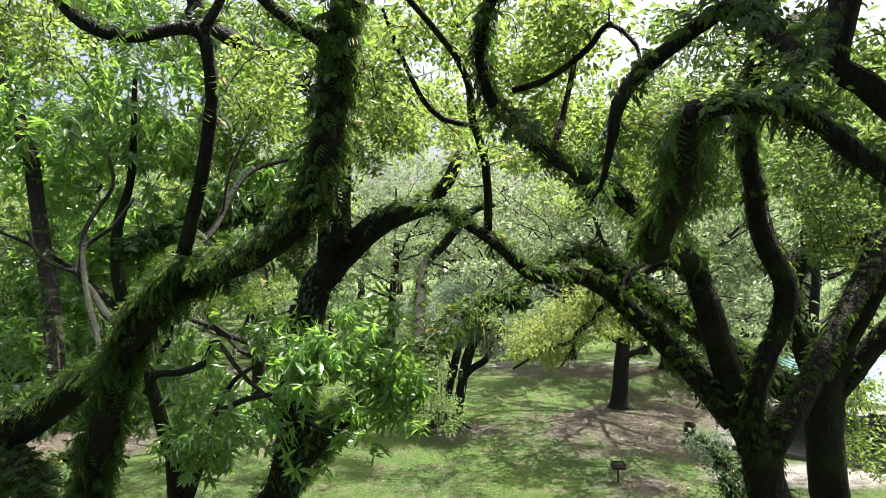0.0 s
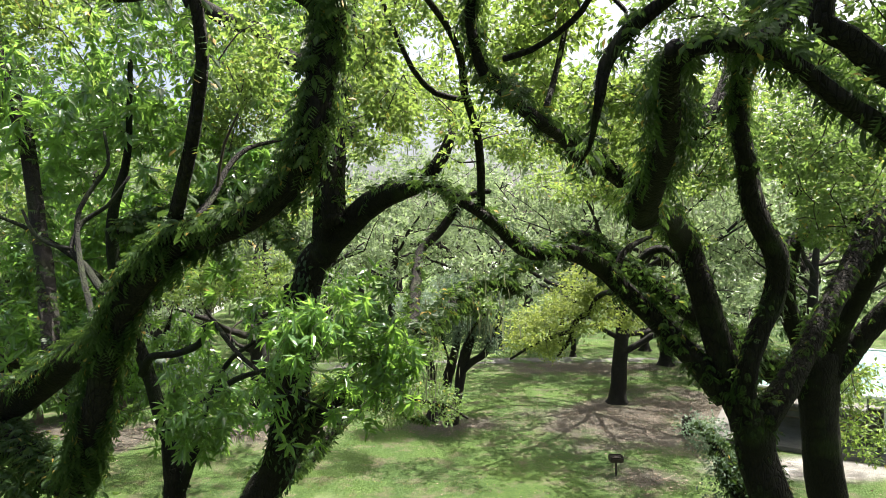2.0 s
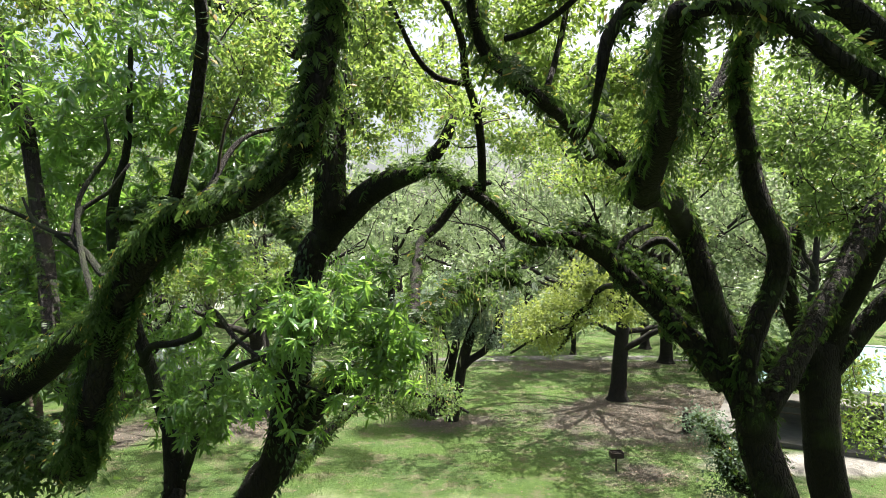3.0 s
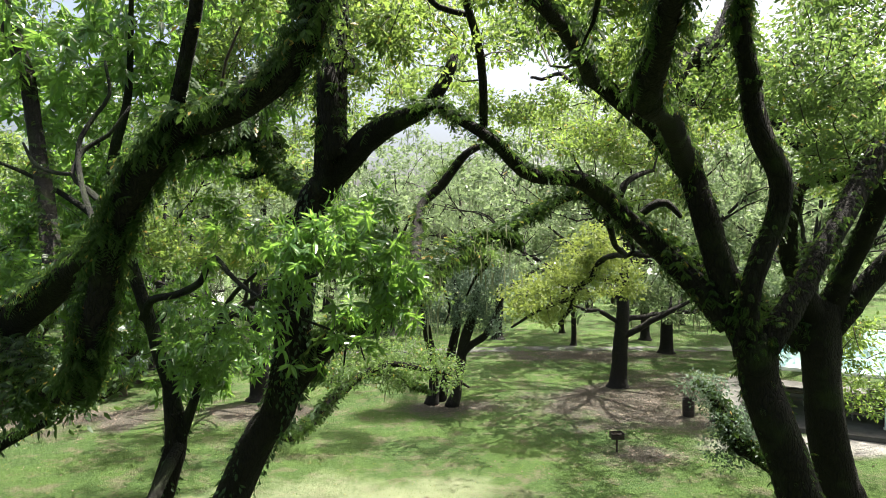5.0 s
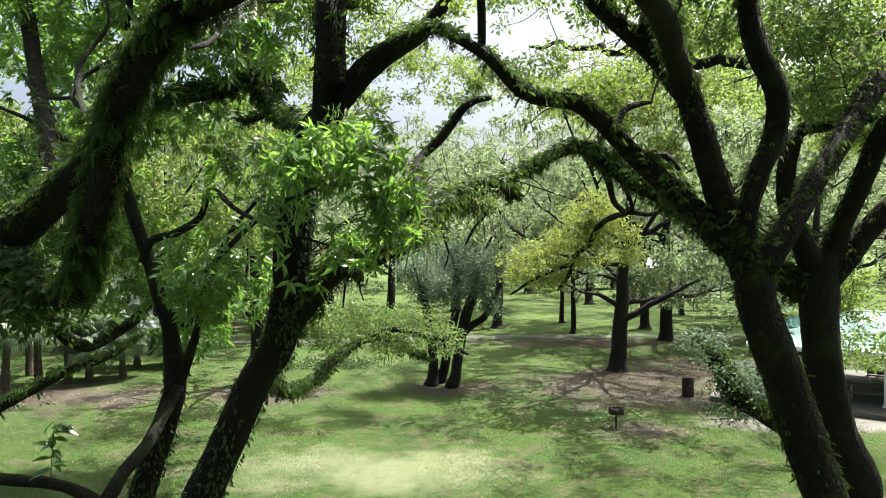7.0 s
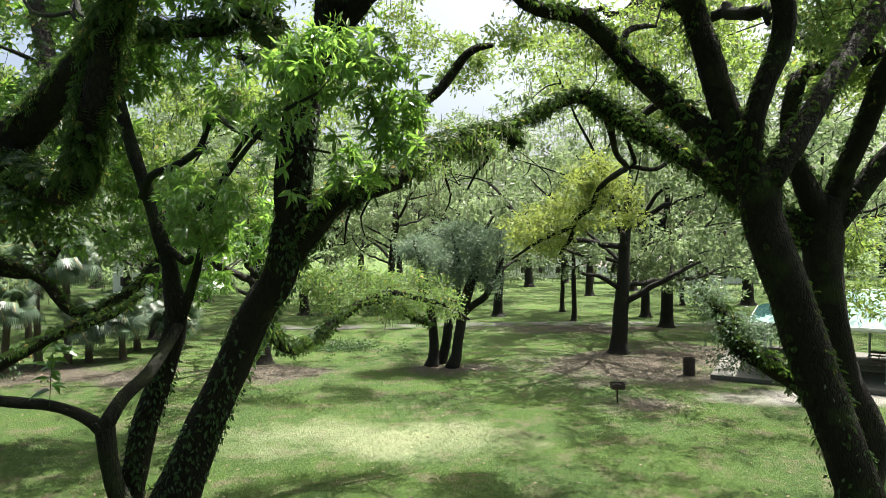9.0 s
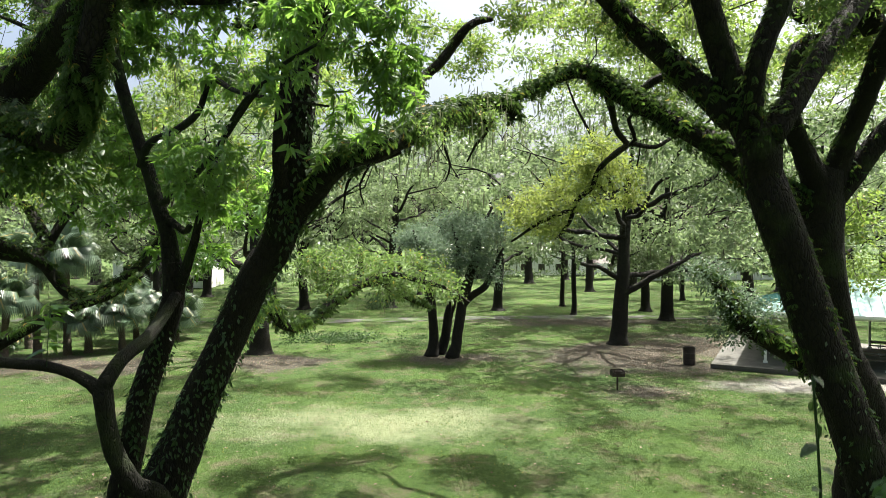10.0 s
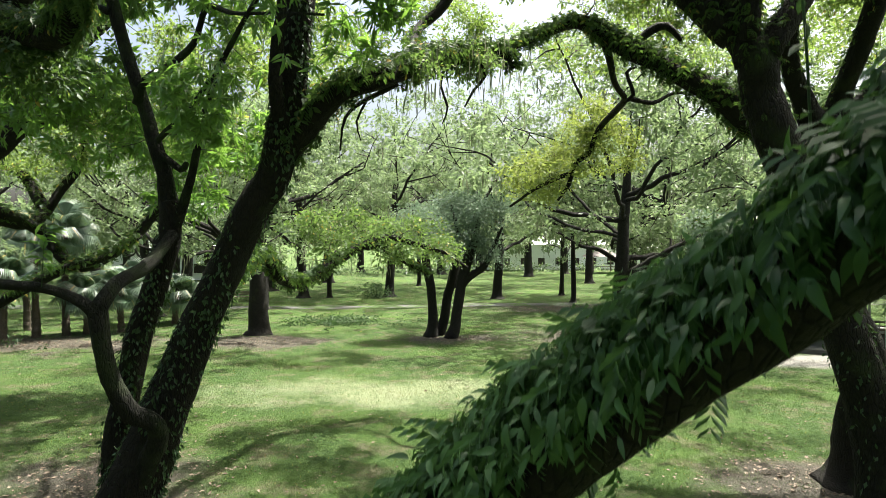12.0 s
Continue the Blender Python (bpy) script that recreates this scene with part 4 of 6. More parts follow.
def left_oak():
    """An oak to the west, whose great fern-clad limb reaches in."""
    tree = thing("oak_tree", "live oak whose great fern-covered limb rises overhead", "tree", (-9.5, 7.6, 0))
    limb(tree, [(-9.6, 7.7, -0.1, 0.9), (-9.5, 7.6, 0.6, 0.62), (-9.2, 7.5, 3.0, 0.5), (-8.2, 7.4, 5.4, 0.42), (-6.8, 7.4, 6.8, 0.3)], 81, "trunk", crook=0.03)
    main = limb(tree, [(-6.9, 7.4, 6.7, 0.28), (-5.42, 7.24, 7.29, 0.183), (-4.82, 6.94, 7.36, 0.17), (-4.3, 6.66, 7.24, 0.156), (-3.86, 6.42, 7.1, 0.146), (-3.58, 6.24, 7.18, 0.138), (-3.44, 6.12, 7.49, 0.13), (-3.29, 6.01, 7.91, 0.128), (-3.14, 5.92, 8.35, 0.126), (-2.96, 5.76, 8.76, 0.128), (-2.74, 5.62, 9.1, 0.135), (-2.44, 5.42, 9.37, 0.135), (-2.07, 5.21, 9.68, 0.125), (-1.94, 5.17, 9.65, 0.118), (-1.51, 5.02, 9.77, 0.11), (-1.16, 4.92, 10.02, 0.108), (-1.01, 4.87, 10.25, 0.107), (-0.91, 4.87, 10.47, 0.107), (-0.83, 4.82, 10.91, 0.11), (-0.76, 4.77, 11.34, 0.109), (-0.71, 4.72, 11.75, 0.099), (-0.63, 4.67, 12.37, 0.086), (-0.59, 4.67, 13.14, 0.06)], 82, crook=0.015)
    second = limb(tree, [(-7.8, 7.5, 6.0, 0.28), (-5.63, 7.42, 7.2, 0.225), (-5.15, 7.32, 7.57, 0.215), (-4.68, 7.12, 7.87, 0.203), (-4.17, 6.82, 8.16, 0.17), (-3.62, 6.42, 8.49, 0.136), (-3.05, 5.87, 8.69, 0.108)], 83, crook=0.02)
    shoot = limb(tree, [(-2.1, 5.12, 9.8, 0.066), (-1.99, 4.97, 10.03, 0.057), (-1.87, 4.82, 10.29, 0.053), (-1.76, 4.67, 10.58, 0.049), (-1.68, 4.57, 10.94, 0.048), (-1.67, 4.47, 11.2, 0.047), (-1.7, 4.42, 11.36, 0.051), (-1.83, 4.37, 11.39, 0.048), (-2.1, 4.37, 11.33, 0.046), (-2.28, 4.32, 11.32, 0.047), (-2.45, 4.27, 11.39, 0.049), (-2.59, 4.27, 11.54, 0.049), (-2.72, 4.27, 11.73, 0.043), (-2.96, 4.27, 11.97, 0.031)], 84, crook=0.02)
    shoot_b = limb(tree, [(-1.7, 4.42, 11.36, 0.04), (-1.62, 4.42, 11.5, 0.036), (-1.54, 4.42, 11.65, 0.034), (-1.5, 4.47, 11.9, 0.025)], 85)
    shoot_c = limb(tree, [(-0.8, 4.77, 11.34, 0.057), (-0.96, 4.72, 11.45, 0.052), (-1.14, 4.67, 11.55, 0.047), (-1.31, 4.57, 11.68, 0.046), (-1.45, 4.57, 11.94, 0.033)], 86)
    upright = limb(tree, [(-4.21, 6.87, 8.2, 0.101), (-4.92, 7.92, 8.79, 0.109), (-5.64, 8.91, 9.63, 0.115), (-6, 9.31, 10.4, 0.12), (-6.22, 9.51, 11.06, 0.122), (-6.46, 9.61, 11.62, 0.119), (-6.75, 9.71, 12.29, 0.111), (-7.18, 9.81, 13.59, 0.081)], 87, crook=0.03)
    crook = limb(tree, [(-3.09, 5.87, 8.66, 0.038), (-3.46, 6.32, 8.81, 0.033), (-4.54, 7.92, 9.55, 0.036), (-4.74, 8.31, 10.04, 0.035), (-4.65, 8.51, 10.4, 0.033), (-4.46, 8.51, 10.67, 0.027), (-4.51, 8.51, 11.12, 0.019)], 88, material=BARK_SMOOTH)
    loop = limb(tree, [(-2.88, 5.97, 8.91, 0.042), (-3.25, 6.37, 8.99, 0.041), (-3.77, 6.97, 9.12, 0.040), (-4.39, 7.77, 9.32, 0.035), (-4.65, 7.97, 9.52, 0.031), (-4.67, 8.27, 9.88, 0.032), (-4.4, 8.37, 10.09, 0.027), (-4.15, 8.47, 10.5, 0.019)], 89, material=BARK_SMOOTH)
    loop_b = limb(tree, [(-4.65, 7.97, 9.52, 0.028), (-5.1, 8.27, 9.58, 0.029), (-5.53, 8.57, 9.74, 0.025), (-5.88, 8.87, 10.06, 0.017)], 96, material=BARK_SMOOTH)
    out = limb(tree, [(-2.49, 5.71, 9.44, 0.026), (-2.68, 6.71, 9.77, 0.034), (-2.69, 7.42, 10.04, 0.041), (-2.66, 7.92, 10.52, 0.04), (-2.49, 8.31, 10.86, 0.034), (-2.13, 8.71, 11.05, 0.02)], 90)
    lines = [main, second, shoot, shoot_b, shoot_c, upright, crook, out]
    half = len(main) // 3
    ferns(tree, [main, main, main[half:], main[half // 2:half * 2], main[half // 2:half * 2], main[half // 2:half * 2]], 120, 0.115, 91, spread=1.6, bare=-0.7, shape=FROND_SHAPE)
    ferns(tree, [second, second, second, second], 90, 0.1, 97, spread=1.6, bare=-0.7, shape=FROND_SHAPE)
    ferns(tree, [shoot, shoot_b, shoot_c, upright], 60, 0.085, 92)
    leaves = [(-2.41, 5.17, 11.83, 0.52, 0.568, 0.237), (-3.45, 6.17, 11.65, 0.508, 0.677, 0.338), (-1.91, 6.47, 11.55, 0.355, 0.71, 0.473), (-0.59, 5.77, 11.48, 0.211, 0.422, 0.317), (-0.94, 5.17, 11.31, 0.142, 0.189, 0.284), (-3.83, 5.97, 12.08, 0.437, 0.655, 0.328)]
    crown(tree, leaves, 150, 40, 0.19, 0.08, OAK_LEAF_LIGHT, 93, lines=lines, gaps=0.5)
    low_ferns = [(-4.42, 6.82, 7.09, 0.565, 0.377, 0.1), (-4.48, 6.92, 6.83, 0.446, 0.382, 0.089)]
    crown(tree, low_ferns, 60, 26, 0.28, 0.1, FERN_LEAF, 94, shape=FERN_SHAPE, lines=[main], gaps=0.0, name="fern_tuft", thick=0.005)
    top = [(-10, 7, 14.0, 3.5, 3.5, 1.6)]
    crown(tree, top, 60, 44, 0.6, 0.16, OAK_LEAF_LIGHT, 95, lines=[upright, main], gaps=0.5)


def glossy_tree():
    tree = thing("broadleaf_tree", "slender tree with long glossy drooping green leaves", "tree", (-5.2, 10.9, 0))
    trunk = limb(tree, [(-5.5, 10.9, -0.1, 0.42), (-5.45, 10.9, 0.4, 0.3), (-5.54, 10.94, 1.42, 0.258), (-5.29, 10.84, 2.5, 0.226), (-5.03, 10.74, 3.5, 0.214), (-4.7, 10.74, 4.47, 0.195), (-4.51, 10.74, 5.11, 0.175), (-4.53, 10.74, 5.69, 0.166)], 101, "trunk", BARK, crook=0.02)
    up = limb(tree, [(-4.52, 10.74, 5.54, 0.166), (-4.63, 10.74, 6.18, 0.136), (-4.76, 10.69, 6.66, 0.126), (-4.91, 10.64, 7.33, 0.116), (-5.11, 10.54, 8.08, 0.105), (-5.29, 10.44, 8.82, 0.099), (-5.37, 10.34, 9.44, 0.094), (-5.24, 10.14, 10.11, 0.083), (-4.86, 9.84, 10.96, 0.062), (-4.52, 9.24, 12.31, 0.033)], 102, material=BARK_SMOOTH, crook=0.02)
    fork = limb(tree, [(-4.51, 10.74, 5.2, 0.136), (-4.23, 10.64, 5.69, 0.096), (-3.98, 10.44, 6.26, 0.071), (-3.68, 10.04, 6.97, 0.055), (-3.16, 9.44, 7.75, 0.038), (-2.5, 8.64, 8.21, 0.023)], 103, material=BARK_SMOOTH)
    arm = limb(tree, [(-4.98, 10.59, 7.34, 0.082), (-4.74, 10.34, 7.68, 0.066), (-4.16, 9.94, 7.81, 0.059), (-3.63, 9.54, 8.03, 0.052), (-3.28, 9.14, 8.42, 0.046), (-2.67, 8.44, 8.08, 0.031), (-1.86, 7.64, 7.79, 0.021), (-1.23, 7.24, 7.62, 0.016)], 104, material=BARK_SMOOTH, crook=0.02)
    spur = limb(tree, [(-4.71, 10.69, 6.56, 0.073), (-4.3, 10.64, 6.25, 0.063), (-4.15, 10.54, 6.34, 0.048)], 105, material=BARK_SMOOTH)
    bent = limb(tree, [(-4.75, 9.7, 0.9, 0.2), (-4.06, 9.24, 2.2, 0.142), (-4.27, 8.84, 2.61, 0.14), (-4.39, 8.54, 3.14, 0.124), (-4.43, 8.39, 3.64, 0.114), (-4.46, 8.34, 4.08, 0.121)], 106, material=BARK_SMOOTH, crook=0.015)
    bent_l = limb(tree, [(-4.46, 8.34, 4.06, 0.106), (-4.75, 8.34, 4.26, 0.076), (-5.19, 8.34, 4.4, 0.072), (-5.81, 8.34, 4.45, 0.076), (-6.26, 8.34, 4.57, 0.068), (-7.41, 8.44, 4.94, 0.046)], 107, material=BARK_SMOOTH, crook=0.02)
    bent_r = limb(tree, [(-4.45, 8.34, 4.08, 0.113), (-4.34, 8.64, 4.44, 0.094), (-4.36, 9.44, 4.62, 0.103), (-4.48, 10.24, 4.84, 0.111), (-4.42, 10.64, 5.16, 0.096)], 108, material=BARK_SMOOTH, crook=0.015)
    reach_limb = limb(tree, [(-4.54, 10.35, 6.7, 0.057), (-3.58, 9.54, 7.18, 0.048), (-2.73, 8.54, 7.7, 0.039), (-1.99, 7.54, 8.06, 0.028), (-1.34, 7.04, 8.27, 0.019)], 109, material=BARK_SMOOTH)
    back = limb(tree, [(-5.35, 10.34, 8.79, 0.061), (-6.4, 10.84, 9.42, 0.054), (-7.32, 11.04, 9.89, 0.04), (-8.32, 11.04, 10.29, 0.025)], 110, material=BARK_SMOOTH)
    lines = [up, fork, arm, spur, bent_l, reach_limb, back]
    ivy(tree, [trunk], 300, 0.1, 111)
    front = [(-1.34, 7.04, 8.4, 0.581, 0.775, 0.581), (-0.77, 7.15, 8.34, 0.524, 0.721, 0.59), (-0.98, 7.25, 7.74, 0.598, 0.731, 0.332), (-1.85, 7.54, 7.78, 0.484, 0.761, 0.484), (-0.87, 7.45, 9.02, 0.409, 0.614, 0.341), (-0.46, 7.35, 8.13, 0.337, 0.539, 0.404), (-2.1, 7.95, 8.62, 0.437, 0.655, 0.437), (-1.44, 7.54, 7.3, 0.415, 0.553, 0.207)]
    crown(tree, front, 430, 12, 0.2, 0.17, GLOSSY_LEAF, 112, LONG_SHAPE, lines, whorl=True, gaps=0.75, thick=0.005)
    hanging = [(-0.89, 7.64, 7.58, 0.553, 0.553, 0.38), (-1.52, 8.04, 7.24, 0.51, 0.582, 0.4), (-0.53, 7.44, 7.94, 0.37, 0.539, 0.404), (-2.5, 8.64, 7.58, 0.626, 0.783, 0.548), (-3.27, 9.04, 7.18, 0.655, 0.819, 0.655)]
    crown(tree, hanging, 300, 12, 0.2, 0.175, GLOSSY_LEAF, 116, LONG_SHAPE, lines, whorl=True, gaps=0.5, thick=0.005)
    middle = [(-3.3, 9.8, 8.1, 0.95, 1.2, 0.95), (-4.6, 11.7, 8.9, 1.0, 0.9, 0.85), (-3.6, 11.2, 6.9, 0.9, 0.9, 0.7), (-5.3, 12.2, 7.3, 1.1, 0.9, 0.95), (-6.5, 12.0, 8.1, 1.1, 1.0, 0.9), (-4.9, 12.2, 6.0, 0.9, 0.8, 0.5), (-8.0, 12.2, 8.2, 1.2, 0.9, 0.9), (-7.4, 12.0, 9.7, 1.3, 1.0, 0.9), (-5.9, 12.0, 9.9, 1.0, 0.9, 0.7)]
    crown(tree, middle, 1050, 12, 0.2, 0.2, GLOSSY_LEAF, 113, LONG_SHAPE, lines, whorl=True, gaps=0.2, thick=0.005)
    left = [(-5.22, 11.47, 12.63, 1.151, 1.57, 0.942), (-6.16, 9.97, 12.18, 1.274, 1.82, 1.274), (-4.47, 10.47, 12.1, 1.242, 1.72, 1.051), (-2.98, 9.97, 11.63, 0.91, 1.365, 1.092), (-6.49, 10.97, 10.01, 1.401, 1.802, 1.101), (-4.39, 10.97, 10.71, 1.201, 1.501, 0.901), (-7.74, 11.97, 8.05, 1.201, 1.638, 0.983), (-2.09, 10.97, 13.41, 0.801, 1.201, 0.801), (-3.49, 10.97, 13.41, 1.101, 1.501, 0.701), (-5.69, 10.97, 13.61, 1.301, 1.501, 0.701), (-5.7, 12.8, 12.7, 1.6, 1.1, 1.2), (-8.1, 12.6, 12.4, 1.6, 1.1, 1.4), (-8.8, 12.8, 10.4, 1.4, 1.0, 1.2), (-4.9, 13.2, 10.5, 1.1, 0.8, 0.7), (-6.4, 13.2, 9.5, 1.1, 0.8, 0.8)]
    crown(tree, left, 1250, 12, 0.2, 0.24, GLOSSY_LEAF, 114, LONG_SHAPE, lines, whorl=True, gaps=0.4, thick=0.006)
    tips = [(-6.53, 10.51, 8.04, 1.146, 1.146, 0.573), (-7.14, 11.01, 7.12, 0.901, 1.201, 0.3), (-6, 11.51, 6.64, 0.837, 1.046, 0.419)]
    crown(tree, tips, 120, 12, 0.2, 0.21, GLOSSY_LEAF, 115, LONG_SHAPE, lines, whorl=True, gaps=0.2, thick=0.005)


def mid_left_oak():
    tree = thing("oak_tree", "old live oak with twisted mossy limbs near palms", "tree", (-15.5, 18.0, 0))
    limb(tree, [(-15.6, 18.0, -0.1, 0.8), (-15.5, 18.0, 0.5, 0.55), (-15.2, 18.0, 2.0, 0.48), (-14.6, 18.2, 4.2, 0.45), (-14.0, 18.5, 6.0, 0.4)], 131, "trunk", crook=0.03)
    a = limb(tree, [(-15.1, 18, 2.6, 0.24), (-12.41, 16.04, 2.74, 0.175), (-11.25, 16.04, 3.44, 0.146), (-10.37, 16.04, 3.9, 0.131), (-9.77, 16.24, 4.29, 0.125), (-8.8, 16.64, 4.62, 0.098), (-8.01, 17.04, 5.18, 0.046)], 132)
    b = limb(tree, [(-14.2, 18.4, 5.5, 0.28), (-11.63, 15.45, 6.83, 0.28), (-10.51, 15.05, 7.3, 0.246), (-9.71, 15.05, 7.93, 0.218), (-8.98, 15.05, 8.04, 0.164), (-8.46, 15.05, 8.2, 0.096), (-7.78, 15.05, 8.69, 0.041)], 133)
    c = limb(tree, [(-13.9, 18.6, 6.2, 0.26), (-12.95, 20.05, 5.56, 0.164), (-11.91, 20.45, 4.27, 0.167), (-10.9, 20.65, 4.55, 0.169), (-10.02, 20.85, 5.21, 0.151), (-9.36, 21.05, 6.13, 0.124), (-9.01, 21.05, 7.12, 0.057)], 134)
    d = limb(tree, [(-14, 18.5, 6, 0.26), (-13.31, 20.05, 5.65, 0.182), (-13.25, 21.05, 5.97, 0.191), (-13.88, 21.55, 6.88, 0.176), (-14.67, 21.85, 7.64, 0.139), (-15.45, 22.05, 7.92, 0.08)], 135)
    e = limb(tree, [(-13.25, 21.05, 5.94, 0.153), (-12.79, 21.45, 6.87, 0.156), (-12.33, 21.85, 7.9, 0.139), (-12.41, 22.05, 8.82, 0.09), (-11.75, 22.05, 9.62, 0.04)], 136)
    g = limb(tree, [(-14.0, 18.5, 6.0, 0.3), (-13.0, 19.5, 9.0, 0.24), (-11.0, 20.5, 12.0, 0.16), (-8.5, 21.0, 14.0, 0.05)], 137)
    lines = [a, b, c, d, e, g]
    ferns(tree, [a, a, b, b, c, c, d, e], 60, 0.14, 138)
    leaves = [(-13.66, 21.01, 8.25, 2.102, 2.102, 0.955), (-11.24, 21.51, 8.3, 1.956, 2.152, 0.978), (-8.9, 22.01, 8.34, 2.202, 2.202, 1.201), (-6.8, 23.01, 8.44, 1.674, 2.093, 1.256), (-9.55, 20.01, 10.89, 3.276, 2.73, 1.092)]
    crown(tree, leaves, 260, 60, 0.3, 0.14, OAK_LEAF_LIGHT, 139, lines=lines, gaps=0.45, moss=0.12, moss_length=0.5)
    high = [(-11.87, 19.95, 8.7, 3.094, 2.73, 1.456), (-8.27, 20.95, 9.23, 3.248, 2.866, 1.72), (-5.21, 20.95, 11.53, 2.293, 2.293, 1.72), (-12.31, 18.95, 11.34, 2.247, 2.075, 1.383)]
    crown(tree, high, 280, 52, 0.32, 0.18, OAK_LEAF_LIGHT, 140, lines=lines, gaps=0.65, moss=0.1, moss_length=0.5)
    wall = [(-7.3, 16.95, 13.94, 1.392, 1.392, 1.237), (-9.92, 15.95, 14.99, 2.184, 1.747, 1.31), (-7.61, 16.95, 15.64, 2.32, 1.856, 1.237), (-5.44, 17.95, 14.69, 1.146, 1.31, 0.983), (-10.51, 17.95, 12.4, 2.457, 1.802, 1.31), (-10.94, 15.95, 9.32, 1.747, 1.601, 1.31), (-2.63, 18.95, 16.01, 1.902, 1.902, 1.21)]
    crown(tree, wall, 310, 54, 0.34, 0.17, OAK_LEAF, 142, lines=lines, gaps=0.5)
    top = [(-13, 19, 14.5, 5, 5, 2.5)]
    crown(tree, top, 36, 44, 0.6, 0.16, OAK_LEAF_LIGHT, 141, lines=[g], gaps=0.5)


leaning_oak()
front_oak()
rear_oak()
left_oak()
glossy_tree()
mid_left_oak()


# ---------------------------------------------------------------- the fern-clad limb close by
def close_limb():
    tree = thing("leaning_tree", "leaning tree limb thickly clad in green ferns", "tree", (-1.7, 2.7, 0))
    points = [(-1.75, 2.75, -0.1, 0.3), (-1.6, 2.65, 0.6, 0.2), (-1.0, 2.4, 2.2, 0.15), (-0.35, 2.3, 3.4, 0.125), (0.23, 2.21, 4.06, 0.167), (0.46, 2.09, 4.3, 0.163), (0.64, 1.99, 4.48, 0.159), (0.82, 1.89, 4.65, 0.152), (0.98, 1.78, 4.79, 0.145), (1.11, 1.68, 4.93, 0.138), (1.22, 1.57, 5.07, 0.131), (1.75, 1.3, 5.8, 0.09), (2.5, 1.0, 6.6, 0.075), (3.6, 0.6, 7.8, 0.05)]
    line = limb(tree, points, 121, "trunk", crook=0.015, step=0.06, sides=20)
    rng = np.random.default_rng(5)
    shapes, flat = [], []
    for k in range(8):
        v, f = leaf_shape(0.135 + 0.009 * k, 0.15 + 0.06 * k, 0.2 + 0.1 * k, 4)
        v[:, 0] += 0.05 * np.sin(v[:, 1] * 3 + k) * v[:, 1]
        v[:, 2] += 0.03 * np.sin(v[:, 1] * 9 + k) * np.abs(v[:, 0]) * 4
        flat.append((v, f))
        shapes.append(mesh("leaf", v, f, LUSH_FERN, True))
    near = line[(line[:, 2] > 3.9) & (line[:, 2] < 5.9)]
    base = Vector(tree.location)
    s = np.concatenate([[0], np.cumsum(np.linalg.norm(np.diff(near[:, :3], axis=0), axis=1))])

    def shingle(proud):
        """A spot on the upper flank of the limb, with the way in which its leaf hangs and the way that it faces."""
        at = rng.uniform(0, s[-1])
        q = np.array([np.interp(at, s, near[:, i]) for i in range(4)])
        tang = np.array([np.interp(min(at + 0.05, s[-1]), s, near[:, i]) for i in range(3)]) - q[:3] + 1e-6
        tang /= np.linalg.norm(tang)
        turn = rng.uniform(-1.0, 1.0)
        o = np.array((-0.35, -0.75 * turn, 0.9 - 0.75 * max(turn, 0.0))) + rng.normal(0, 0.12, 3)
        o -= tang * o.dot(tang)
        o /= np.linalg.norm(o)
        hang = o * 0.55 + np.array((-0.12, -0.18, -0.75)) + rng.normal(0, 0.34, 3)
        face = o * 0.9 + np.array((-0.1, -0.3, 0.45)) + rng.normal(0, 0.42, 3)
        return q[:3] + o * (q[3] * 0.95 + rng.uniform(0.0, proud)), hang, face

    for k in range(298):
        place, hang, face = shingle(0.1)
        y = Vector(hang).normalized()
        x = y.cross(Vector(face)).normalized()
        ob = new("leaf", shapes[k % 8])
        m = Matrix((x, y, x.cross(y))).transposed().to_4x4() @ Matrix.Scale(rng.uniform(0.05, 0.12), 4)
        ob.matrix_basis = Matrix.Translation(Vector(place) - base) @ m
        ob.parent = tree
    pieces = []
    for shape in flat:
        rows = [shingle(0.13) for k in range(430)]
        a, b, c = (np.array([r[i] for r in rows]) for i in range(3))
        pieces.append(scatter(shape, a, b, c, rng.uniform(0.035, 0.085, len(a))))
    tagged(part_arrays("leafage", *joined(pieces), LUSH_FERN, tree), "broad overlapping fern leaflets", kind="stuff")
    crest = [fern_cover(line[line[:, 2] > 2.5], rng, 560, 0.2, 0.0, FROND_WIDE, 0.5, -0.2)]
    tagged(part_arrays("fern", *joined(crest), LUSH_FERN, tree, smooth=False), "feathery ferns along the crest", kind="stuff")


def seedling(place, height, seed, lean, leaves=9, longest=0.06, width=0.3, label="thin green seedling growing among ferns"):
    """A thin shoot with a few leaves."""
    plant = thing("seedling", label, "plant", place)
    p = np.array(place)
    pts = [(*p, 0.003 + 0.004 * height), (*(p + np.array(lean) * 0.4 + (0, 0, height * 0.5)), 0.0025 + 0.003 * height), (*(p + np.array(lean) + (0, 0, height)), 0.0012)]
    line = smooth_line(pts, 0.05)
    part_arrays("stem", *tube(line, 5, seed, 0.05), IVY_LEAF, plant)
    rng = np.random.default_rng(seed)
    for k in range(leaves):
        c = line[len(line) // 4 + (k * 3 * len(line) // 4) // leaves]
        axes = np.array([rng.normal(size=3) * (1, 0.6, 0.3) + (0, 0, 0.1)])
        v, f = scatter(leaf_shape(width, 0.25, 0.3, 2), c[None, :3], axes, np.array([(0.1, -0.3, 1.0)]), [rng.uniform(0.58, 1.0) * longest])
        part_arrays("leaf", v, f, GLOSSY_LEAF if longest > 0.1 else IVY_LEAF, plant, smooth=False)


